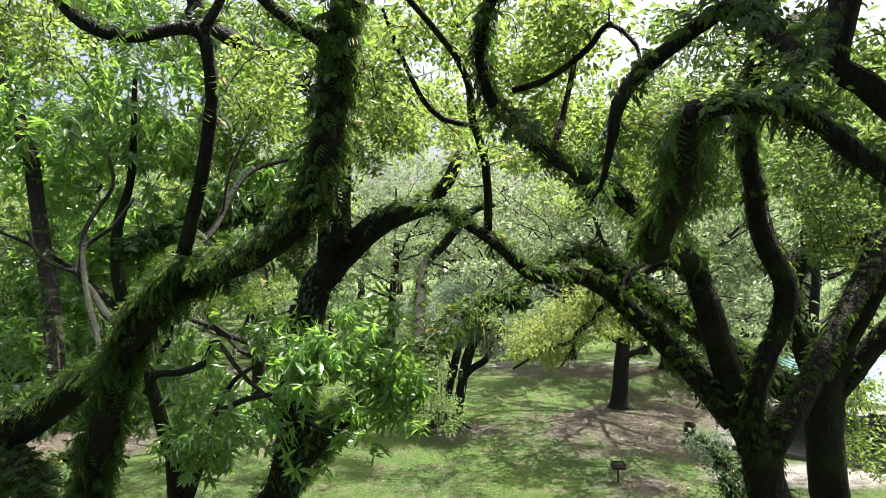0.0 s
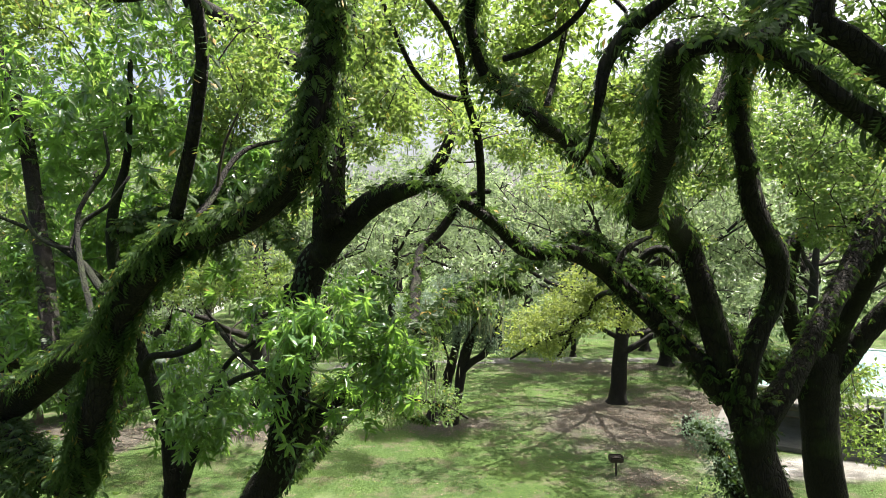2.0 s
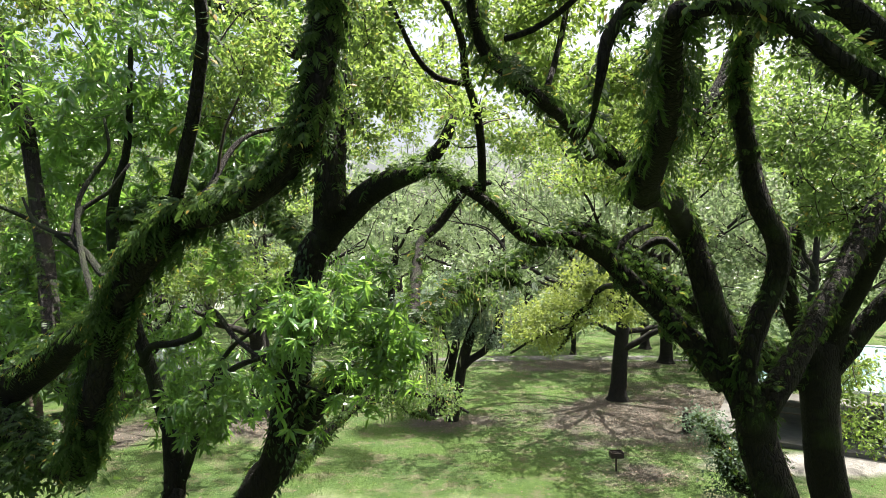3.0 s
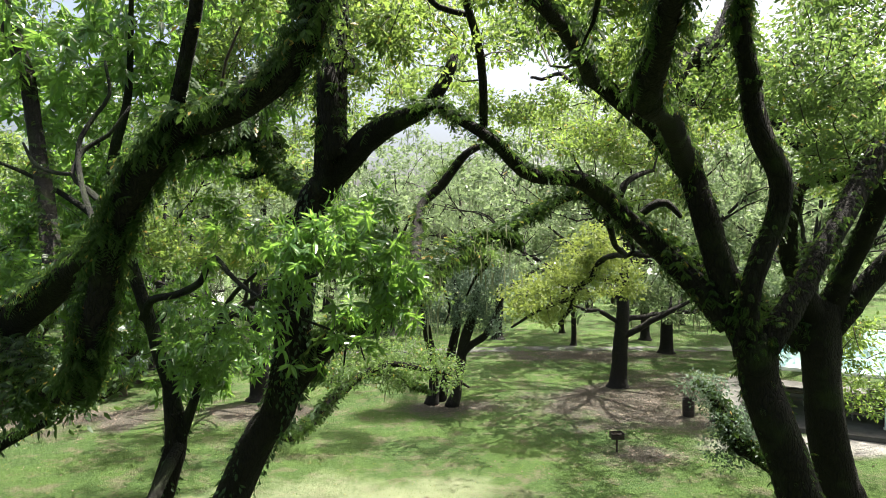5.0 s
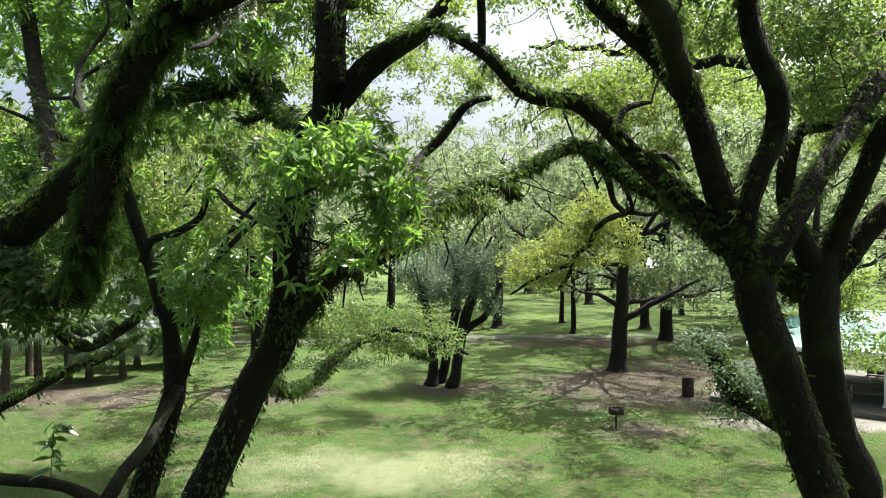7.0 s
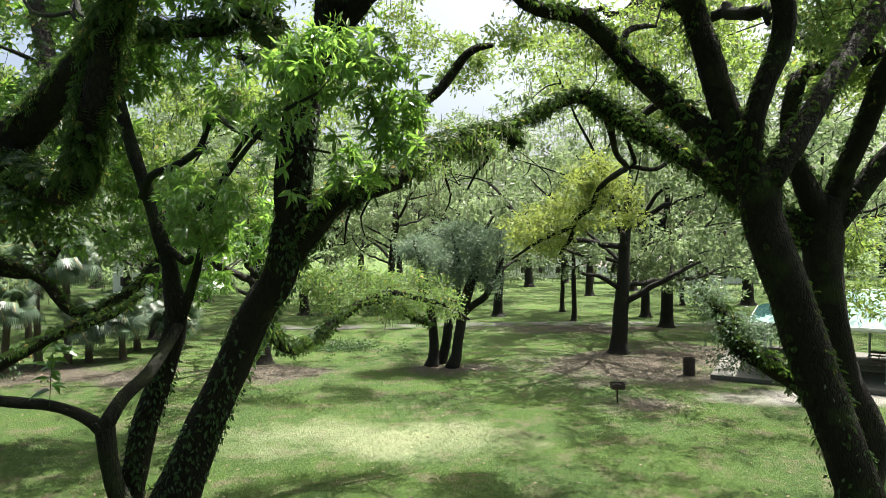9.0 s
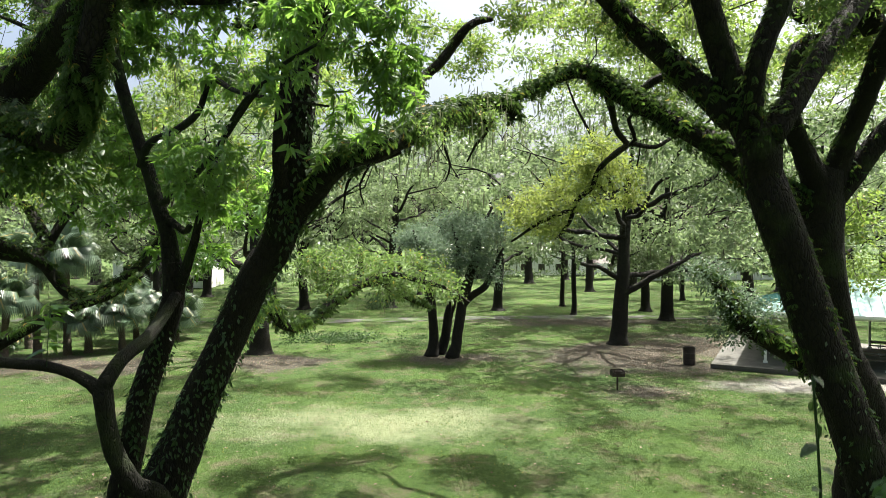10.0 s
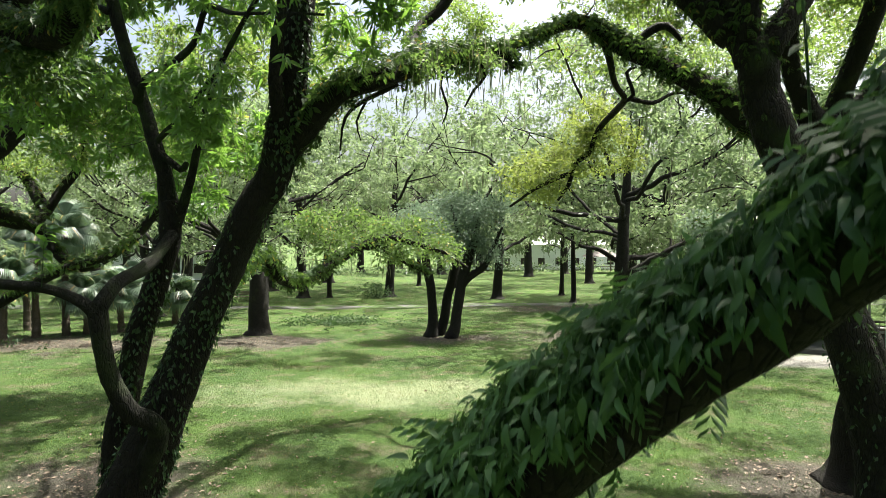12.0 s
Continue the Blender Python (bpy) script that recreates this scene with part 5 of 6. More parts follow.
close_limb()
seedling((1.06, 1.66, 5.2), 0.48, 7, (-0.03, 0.0, 0))
seedling((-5.1, 8.2, 4.42), 0.85, 8, (0.06, 0.0, 0), 24, 0.3, 0.24, "slender green sapling sprouting from a mossy branch")


# ---------------------------------------------------------------- oaks across the lawn
def grown_oak(name_seed, height, radius, spread, first, limbs, clusters, per, leaf, material, label, moss=0.25, low=0.0, bark=None, simple=False, flare=1.7):
    """A live oak with sinuous spreading limbs; stands at the origin."""
    rng = np.random.default_rng(name_seed)
    tree = thing("oak_tree", label, "tree", group="oaks on the lawn")
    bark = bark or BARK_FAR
    lean = rng.normal(0, 0.25, 2)
    fork = first * 1.9
    pts = [(0, 0, -0.15, radius * flare * 1.25), (0.01, 0, 0.1, radius * flare * 0.9), (0.02, 0, 0.55, radius * 1.12), (lean[0] * 0.3, lean[1] * 0.3, first * 0.6, radius * 0.95), (lean[0] * 0.6, lean[1] * 0.6, first * 1.2, radius * 0.78), (lean[0], lean[1], fork, radius * 0.5), (lean[0] * 1.6, lean[1] * 0.7, fork * 0.5 + height * 0.36, radius * 0.26), (lean[0] * 1.2, lean[1] * 1.5, height * 0.76, 0.03)]
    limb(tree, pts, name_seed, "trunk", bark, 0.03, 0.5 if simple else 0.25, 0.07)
    lines, ends = [], []
    for k in range(limbs):
        az = 6.28 * (k + rng.uniform(-0.25, 0.25)) / limbs
        reach = spread * rng.uniform(0.65, 1.05)
        rise = rng.uniform(0.25, 0.8) * (height - fork) + (0.2 if k else 0.5) * (height - fork) * 0.3
        if k < 2 and low:
            rise = rng.uniform(0.0, 0.12) * height
        d = np.array((math.cos(az), math.sin(az)))
        side = np.array((-d[1], d[0])) * rng.normal(0, 0.18)
        z0 = first * (0.8 + 0.95 * k / limbs + rng.uniform(-0.08, 0.08))
        r0 = radius * rng.uniform(0.26, 0.44)
        p = [(lean[0] * z0 / fork, lean[1] * z0 / fork, z0, r0)]
        for t in (0.25, 0.5, 0.75, 1.0):
            q = d * reach * t + side * reach * math.sin(3 * t)
            z = z0 + rise * t ** 1.3 + rng.normal(0, 0.25)
            p.append((lean[0] + q[0], lean[1] + q[1], z, r0 * (1 - 0.78 * t)))
        line = limb(tree, p, name_seed * 31 + k, "limb", bark, 0.25, 1.0 if simple else 0.5, 0.07, 6 if simple else 8)
        lines.append(line)
        for s in range(1 if simple else 3):
            i = int(len(line) * rng.uniform(0.35, 0.85))
            a = line[i]
            az2 = az + rng.choice((-1, 1)) * rng.uniform(0.5, 1.2)
            ln = reach * rng.uniform(0.3, 0.55)
            e = a[:3] + ln * np.array((math.cos(az2), math.sin(az2), rng.uniform(0.15, 0.9)))
            m = (a[:3] + e) / 2 + rng.normal(0, 0.12 * ln, 3)
            sub = limb(tree, [(*a[:3], a[3] * 0.75), (*m, a[3] * 0.5), (*e, 0.02)], name_seed * 77 + k * 5 + s, "limb", bark, 0.3, 1.2 if simple else 0.7, 0.05, 4 if simple else 6)
            lines.append(sub)
    tip = np.array([l[-1, :3] for l in lines])
    mids = np.array([l[len(l) * 2 // 3, :3] for l in lines])
    blobs = [(*c, *(spread * rng.uniform(0.2, 0.34), spread * rng.uniform(0.2, 0.34), spread * rng.uniform(0.12, 0.2))) for c in np.vstack([tip, mids])]
    high = 12 if low else 7
    for k in range(high):
        az = 6.28 * k / high + rng.uniform(-0.3, 0.3)
        rr = spread * (rng.uniform(0.05, 0.6) if low else rng.uniform(0.1, 0.85))
        blobs.append((rr * math.cos(az), rr * math.sin(az), height * rng.uniform(0.68, 0.92), spread * 0.36, spread * 0.36, spread * 0.16))
    for k in range(11):
        az = 6.28 * k / 11 + rng.uniform(-0.25, 0.25)
        rr = spread * rng.uniform(0.6, 0.95)
        blobs.append((rr * math.cos(az), rr * math.sin(az), first * rng.uniform(1.0, 1.5), spread * 0.26, spread * 0.26, spread * 0.16))
    if low:
        blobs += [(2.2, 1.5, first * 2.2, 3.0, 3.0, 1.2), (-1.8, 2.2, first * 2.0, 3.0, 2.6, 1.2), (0.5, -2.4, first * 2.1, 3.2, 2.6, 1.2)]
    c = spots(blobs, clusters, rng, 0.95, 2.4)
    c = c[c[:, 2] > 2.2]
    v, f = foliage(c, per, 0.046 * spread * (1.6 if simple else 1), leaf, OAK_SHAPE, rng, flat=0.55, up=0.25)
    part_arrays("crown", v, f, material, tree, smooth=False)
    if not simple:
        tw = twigs(c, lines, rng, 2.5, 0.024, 0.3)
        if tw:
            tagged(part_arrays("twig", *tw, TWIG, tree), "thin dark twigs", kind="stuff")
        if moss:
            v, f = strands(c[rng.random(len(c)) < moss], rng, 7, 0.8)
            tagged(part_arrays("hanging_moss", v, f, MOSS_GREY, tree, smooth=False), "grey moss in hanging tails", kind="stuff")
    return tree


def stand(x, y, turn, size=1.0, tall=1.0):
    return Matrix.LocRotScale((x, y, float(lift(np.array(x), np.array(y)))), Euler((0, 0, radians(turn))), (size, size, size * tall))


def plant_all(proto, rows):
    """Puts the prototype on the first row's place and copies on the others."""
    for k, row in enumerate(rows):
        if k == 0:
            first = stand(*row)
        else:
            copy_thing(proto, stand(*row))
    proto.matrix_basis = first


broad = grown_oak(201, 17.5, 0.4, 9.5, 4.4, 8, 780, 36, 0.27, FAR_LEAF, "broad live oak with grey moss on the lawn", low=1.0)
plant_all(broad, [(10.9, 37.4, 20, 1.1), (18.1, 49.0, 265, 1.15), (-21.0, 52.0, 80, 1.1), (33.0, 55.0, 120, 1.1), (2.0, 70.0, 310, 1.15), (-34, 42, 30, 1.0)])
to_oak = broad.matrix_basis.inverted()
for name_seed, points in ((31, [(10.9, 37.4, 3.0, 0.22), (11.7, 37.1, 3.4, 0.2), (12.9, 36.8, 4.1, 0.17), (14.1, 36.5, 4.9, 0.13), (15.4, 36.2, 5.5, 0.06)]),
                          (32, [(10.9, 37.4, 3.9, 0.15), (9.6, 36.6, 4.6, 0.13), (8.3, 35.8, 4.9, 0.1), (6.9, 35.2, 5.6, 0.05)])):
    v, f = tube(wander(smooth_line(points, 0.25), name_seed, 0.15), 8, name_seed, 0.1)
    under(broad, new("limb", mesh("limb", np.array([to_oak @ Vector(p) for p in v]), f, BARK_FAR)))
stout = grown_oak(205, 13.0, 0.5, 6.5, 4.4, 6, 250, 38, 0.22, FAR_LEAF, "stout live oak with pale brown bark beside the weeds", low=0.0, flare=1.5)
plant_all(stout, [(-9.75, 34.2, 150, 1.0)])
wide = grown_oak(202, 20.0, 0.4, 9.5, 5.0, 8, 420, 44, 0.27, FAR_LEAF, "tall live oak with a spreading mossy crown", low=0.0)
# The oak at (25.5, 42.5) is added, to shade the worn soil.
plant_all(wide, [(5.4, 56.3, 0, 1.0), (18.6, 55.5, 130, 0.95), (-12.4, 57.6, 220, 1.0), (-4.6, 59.0, 45, 1.0), (19.0, 78.0, 90, 1.1), (-26.0, 70.0, 10, 1.1), (42.0, 76.0, 200, 1.1), (25.5, 42.5, 340, 1.0), (-19.5, 43.0, 60, 0.95), (-27.0, 29.0, 200, 0.9)])
slim = grown_oak(203, 16.0, 0.2, 5.5, 5.6, 5, 230, 46, 0.24, FAR_LEAF, "slender young oak with a light crown", low=0.0)
plant_all(slim, [(11.5, 52.5, 0, 1.0), (12.0, 60.0, 100, 1.0), (-10.0, 57.5, 200, 1.0), (-13.0, 47.0, 40, 1.1), (-25.0, 60.0, 300, 1.0), (-2.2, 73.0, 20, 1.1), (47.0, 80.0, 80, 1.2), (26.0, 66.0, 170, 1.1)])


def triple_oak():
    tree = thing("oak_tree", "three-stemmed young oak with a blue-green crown", "tree", (0.3, 33.5, 0))
    a = limb(tree, [(-0.35, 33.4, -0.1, 0.42), (-0.2, 33.44, 0.66, 0.289), (-0.29, 33.34, 2.19, 0.242), (-0.53, 33.04, 3.73, 0.225), (-0.87, 32.64, 5.53, 0.148), (-1.29, 32.04, 6.7, 0.073)], 211, "trunk", BARK_FAR, 0.04, 0.25)
    b = limb(tree, [(0.1, 34.2, -0.1, 0.36), (0.39, 34.24, 0.7, 0.28), (0.57, 34.24, 2.1, 0.249), (0.98, 34.24, 3.65, 0.218), (1.16, 34.24, 5.52, 0.14), (0.79, 34.24, 7.08, 0.062)], 212, "trunk", BARK_FAR, 0.04, 0.25)
    c = limb(tree, [(0.75, 33.0, -0.1, 0.4), (0.95, 33.04, 0.57, 0.3), (1.13, 33.04, 1.92, 0.27), (1.52, 33.04, 3.73, 0.27), (1.97, 33.04, 5.23, 0.21), (2.28, 33.24, 6.73, 0.136), (2.9, 33.44, 7.96, 0.061)], 213, "trunk", BARK_FAR, 0.04, 0.25)
    d = limb(tree, [(1.25, 33.04, 2.68, 0.18), (1.81, 32.84, 3.29, 0.179), (2.53, 32.54, 3.82, 0.163), (2.87, 32.34, 4.65, 0.118), (3.36, 32.04, 5.83, 0.058)], 214, "limb", BARK_FAR, 0.04, 0.25)
    leaves = [(0.78, 33.54, 6.74, 1.829, 2.134, 1.036), (2.57, 33.04, 6.43, 1.652, 2.102, 1.021), (-0.43, 32.64, 6.12, 1.483, 1.78, 0.89), (1.97, 33.04, 5.38, 1.351, 1.501, 0.601), (3.11, 32.44, 5.24, 0.884, 1.179, 0.708), (-1.32, 32.54, 6.71, 0.887, 1.183, 0.769), (0.6, 32.8, 4.9, 1.0, 1.2, 0.6), (3.2, 32.5, 4.5, 0.8, 1.0, 0.6), (-0.6, 32.6, 5.1, 0.9, 1.0, 0.6)]
    crown(tree, leaves, 560, 40, 0.5, 0.14, OAK_LEAF_GREY, 215, lines=[a, b, c, d], gaps=0.55, reach=3, thick=0.007)


triple_oak()

distant = grown_oak(204, 21.0, 0.5, 8.5, 4.8, 5, 150, 20, 0.7, FAR_LEAF, "oak of the park edge and of the added shading ring", simple=True)
rng = random.Random(12)
rows = []
for k in range(32):
    x = -112 + k * 7.1 + rng.uniform(-2, 2)
    rows.append((x, 92 + rng.uniform(-8, 34), rng.uniform(0, 360), rng.uniform(0.85, 1.35)))
# Oaks behind and beside the drone are unseen, added to cut sky light.
for x, y in ((-30, 64), (-18, 66), (33, 66), (-14, 79), (27, 86), (-24, 82), (-7, -17), (7, -18), (-16, -9), (16, -9), (0, -19), (-11, -18), (12, -19), (-22, 2), (23, 1), (-22, -12), (23, -13), (-32, 8), (32, 8), (-44, 60), (-52, 44), (-60, 75), (-40, 28), (-48, 12), (56, 60), (64, 46), (50, 36), (46, 20), (70, 74), (-38, 76), (38, 88), (-30, -14), (-10, -24), (12, -22), (30, -10), (40, 4), (-42, -4)):
    rows.append((x, y, rng.uniform(0, 360), rng.uniform(0.9, 1.25)))
plant_all(distant, rows)


# ---------------------------------------------------------------- palms
def fan_leaf_mesh():
    """A fan of narrow, split segments on a long stalk, along +y."""
    v, f = [(-0.012, 0, 0), (0.012, 0, 0), (0.01, 0.9, 0.1), (-0.01, 0.9, 0.1)], [(0, 1, 2), (0, 2, 3)]
    n = 40
    for k in range(n):
        a = radians(-125 + 250 * (k + 0.5) / n)
        s, c = math.sin(a), math.cos(a)
        ln = 1.05 * (0.75 + 0.25 * c)
        w = 0.04
        b = len(v)
        o = (0, 0.88, 0.1)
        m = (o[0] + s * ln * 0.6, o[1] + c * ln * 0.6, o[2] + 0.03 - 0.03 * abs(s))
        e = (o[0] + s * ln * 0.95, o[1] + c * ln * 0.95, o[2] - 0.5 - 0.25 * abs(s))
        v += [o, (m[0] + c * w, m[1] - s * w, m[2]), (m[0] - c * w, m[1] + s * w, m[2]), (m[0], m[1], m[2] - 0.025), e]
        f += [(b, b + 1, b + 3), (b, b + 3, b + 2), (b + 1, b + 4, b + 3), (b + 3, b + 4, b + 2)]
    return mesh("fan_leaf", np.array(v), np.array(f), PALM_LEAF, False)


FAN = fan_leaf_mesh()


def palm(place, height, seed, leaves=22, size=1.0):
    rng = np.random.default_rng(seed)
    tree = thing("palm_tree", "fan palm with drooping grey-green leaves", "palm", place, "palms by the lawn")
    p = np.array(place)
    lean = rng.normal(0, 0.2, 2)
    pts = [(p[0], p[1], -0.1, 0.24), (p[0] + lean[0] * 0.3, p[1] + lean[1] * 0.3, height * 0.4, 0.17), (p[0] + lean[0], p[1] + lean[1], height, 0.2)]
    line = smooth_line(pts, 0.12)
    line[:, 3] *= 1 + 0.1 * np.sin(np.arange(len(line)) * 2.1)
    part_arrays("trunk", *tube(line, 10, seed, 0.1), PALM_BARK, tree)
    for k in range(leaves):
        az = k * 2.4 + rng.uniform(-0.2, 0.2)
        el = radians(75 - 115 * k / leaves + rng.uniform(-8, 8))
        ob = new("leaf", FAN)
        turn = Euler((el, 0, az)).to_matrix().to_4x4() @ Matrix.Rotation(rng.uniform(-0.3, 0.3), 4, "Y")
        ob.matrix_basis = Matrix.Translation(Vector((lean[0], lean[1], height))) @ turn @ Matrix.Scale(size * rng.uniform(0.85, 1.2), 4)
        ob.parent = tree


for k, (x, y, h, s) in enumerate(((-21.3, 33.2, 5.2, 1.0), (-20.2, 34.0, 5.5, 1.05), (-19.4, 34.6, 2.0, 0.9), (-17.8, 35.2, 2.4, 0.9), (-23.6, 36.0, 4.6, 0.9), (-22.0, 31.6, 3.4, 0.9), (-18.6, 38.5, 2.2, 1.0), (-16.4, 39.0, 1.8, 0.9), (-26.5, 33.0, 4.8, 0.9))):
    palm((x, y, 0), h, 300 + k, 22, s)


# ---------------------------------------------------------------- picnic shelter
def shelter():
    turn = -30.0
    place = (24.3, 30.0, 0)
    ob = thing("picnic_shelter", "open picnic shelter with a pale teal metal roof", "shelter", place)
    ob.rotation_euler = (0, 0, radians(turn))
    bm = bmesh.new()
    box(bm, -9.6, 9.6, -5.5, 5.5, 0.0, 0.22, 0.02)
    part("slab", bm, CONCRETE, ob, "raised grey concrete slab")
    for x in (-7.3, -2.4, 2.4, 7.3):
        for y in (-3.9, 3.9):
            bm = bmesh.new()
            box(bm, x - 0.06, x + 0.06, y - 0.06, y + 0.06, 0.22, 2.5, 0.01)
            box(bm, x - 0.1, x + 0.1, y - 0.1, y + 0.1, 0.22, 0.3, 0.005)
            part("post", bm, WHITE_PAINT, ob, "pale painted post")
    for y in (-3.9, 3.9):
        bm = bmesh.new()
        box(bm, -7.6, 7.6, y - 0.07, y + 0.07, 2.5, 2.72, 0.01)
        part("beam", bm, WHITE_PAINT, ob)
    ez, rz = 2.8, 4.2
    ex, ey, rx = 8.0, 4.6, 3.4
    e = [(-ex, -ey, ez), (ex, -ey, ez), (ex, ey, ez), (-ex, ey, ez)]
    r = [(-rx, 0, rz), (rx, 0, rz)]
    for f in ((e[0], e[1], r[1], r[0]), (e[1], e[2], r[1]), (e[2], e[3], r[0], r[1]), (e[3], e[0], r[0])):
        bm = bmesh.new()
        vs = [bm.verts.new(p) for p in f]
        face = bm.faces.new(vs)
        g = bmesh.ops.extrude_face_region(bm, geom=[face])
        bmesh.ops.translate(bm, vec=(0, 0, -0.06), verts=[v for v in g["geom"] if isinstance(v, bmesh.types.BMVert)])
        slope = part("roof_panel", bm, TEAL_METAL, ob, "pale teal standing-seam roof slope")
        a, b = Vector(f[0]), Vector(f[1])
        across = (b - a).normalized()
        n = int((b - a).length / 0.5)
        inward = Vector((-across.y, across.x, 0))
        for k in range(1, n):
            q = a + across * 0.5 * k
            far = min((q - a).length / max(0.01, abs(ex - rx) if len(f) == 4 else ey), (b - q).length / max(0.01, abs(ex - rx) if len(f) == 4 else ey), 1.0)
            top = q + inward * (ey if len(f) == 4 else ex - rx) * far + Vector((0, 0, (rz - ez) * far))
            d = (top - q)
            if d.length < 0.3:
                continue
            w = across * 0.015
            up = Vector((0, 0, 0.035))
            q0, q1 = q + Vector((0, 0, 0.004)), top + Vector((0, 0, 0.004))
            sm = bmesh.new()
            pts = [sm.verts.new(p) for p in (q0 - w, q0 + w, q1 + w, q1 - w, q0 - w + up, q0 + w + up, q1 + w + up, q1 - w + up)]
            for idx in ((4, 5, 6, 7), (0, 1, 5, 4), (1, 2, 6, 5), (2, 3, 7, 6), (3, 0, 4, 7)):
                sm.faces.new([pts[i] for i in idx])
            part("seam", sm, TEAL_METAL, slope)
    for a, b in zip(e, e[1:] + e[:1]):
        bm = bmesh.new()
        d = Vector(b) - Vector(a)
        m = Matrix.Translation((Vector(a) + Vector(b)) / 2) @ Matrix.Rotation(math.atan2(d.y, d.x), 4, "Z")
        box(bm, -d.length / 2 - 0.04, d.length / 2 + 0.04, -0.045, 0.045, -0.14, 0.0, 0.008, m)
        part("fascia", bm, WHITE_PAINT, ob, "white edge board")
    bm = bmesh.new()
    box(bm, -rx - 0.05, rx + 0.05, -0.1, 0.1, rz - 0.02, rz + 0.05, 0.02)
    part("ridge_cap", bm, WHITE_PAINT, ob)


def picnic_table(place, turn):
    ob = thing("picnic_table", "dark wooden picnic table with benches on steel legs", "table", place, "tables of the shelter")
    ob.rotation_euler = (0, 0, radians(turn))
    for k in range(5):
        bm = bmesh.new()
        box(bm, -1.2, 1.2, -0.37 + k * 0.15, -0.23 + k * 0.15, 0.71, 0.75, 0.006)
        part("top_board", bm, DARK_WOOD, ob)
    for y in (-0.75, 0.75):
        for o in (-0.07, 0.075):
            bm = bmesh.new()
            box(bm, -1.2, 1.2, y + o - 0.068, y + o + 0.068, 0.42, 0.46, 0.006)
            part("bench_board", bm, DARK_WOOD, ob)
    for x in (-0.8, 0.8):
        line = smooth_line([(-0.0 + x, -0.8, 0.41, 0.025), (x, -0.45, 0.4, 0.025), (x, -0.3, 0.02, 0.025), (x, 0.3, 0.02, 0.025), (x, 0.45, 0.4, 0.025), (x, 0.8, 0.41, 0.025)], 0.08)
        v, f = tube(line, 8, 1, 0.0)
        under(ob, new("leg_frame", mesh("leg_frame", v, f, GREY_STEEL)), "bent steel tube")
        line = smooth_line([(x, -0.28, 0.03, 0.022), (x, -0.28, 0.4, 0.022), (x, -0.28, 0.71, 0.022)], 0.2)
        v, f = tube(line, 8, 1, 0.0)
        under(ob, new("strut", mesh("strut", v, f, GREY_STEEL)))


def bench(place, turn):
    ob = thing("bench", "dark slatted park bench with a low back", "bench", place)
    ob.rotation_euler = (0, 0, radians(turn))
    for k in range(3):
        bm = bmesh.new()
        box(bm, -0.9, 0.9, -0.24 + k * 0.15, -0.11 + k * 0.15, 0.43, 0.47, 0.005)
        part("seat_slat", bm, DARK_WOOD, ob)
    for k in range(2):
        bm = bmesh.new()
        box(bm, -0.9, 0.9, 0.25, 0.29, 0.58 + k * 0.17, 0.71 + k * 0.17, 0.005)
        part("back_slat", bm, DARK_WOOD, ob)
    for x in (-0.7, 0.7):
        bm = bmesh.new()
        box(bm, x - 0.03, x + 0.03, -0.2, -0.14, 0, 0.43)
        box(bm, x - 0.03, x + 0.03, 0.29, 0.34, 0, 0.86)
        box(bm, x - 0.03, x + 0.03, -0.2, 0.3, 0.38, 0.43)
        part("leg", bm, RUSTY_BLACK, ob)


def barrel(place):
    ob = thing("litter_barrel", "dark rusty steel drum used as litter bin", "bin", place)
    line = [(0, 0, z, r) for z, r in ((0.02, 0.28), (0.05, 0.29), (0.28, 0.288), (0.3, 0.3), (0.32, 0.288), (0.57, 0.288), (0.59, 0.3), (0.61, 0.288), (0.83, 0.288), (0.86, 0.298), (0.88, 0.298), (0.88, 0.278), (0.84, 0.272), (0.12, 0.272))]
    bm = bmesh.new()
    rings = []
    for x, y, z, r in line:
        rings.append([bm.verts.new((r * math.cos(6.2832 * k / 28), r * math.sin(6.2832 * k / 28), z)) for k in range(28)])
    for a, b in zip(rings, rings[1:]):
        for k in range(28):
            bm.faces.new((a[k], a[(k + 1) % 28], b[(k + 1) % 28], b[k]))
    bm.faces.new(rings[0][::-1])
    bm.faces.new(rings[-1])
    part("drum", bm, RUSTY_BLACK, ob)
    bm = bmesh.new()
    bmesh.ops.create_circle(bm, cap_ends=True, segments=24, radius=0.27)
    bmesh.ops.translate(bm, vec=(0, 0, 0.6), verts=bm.verts)
    for v in bm.verts:
        v.co.z += 0.04 * math.sin(v.co.x * 20)
    part("liner", bm, RUSTY_BLACK, ob, "black bin liner")


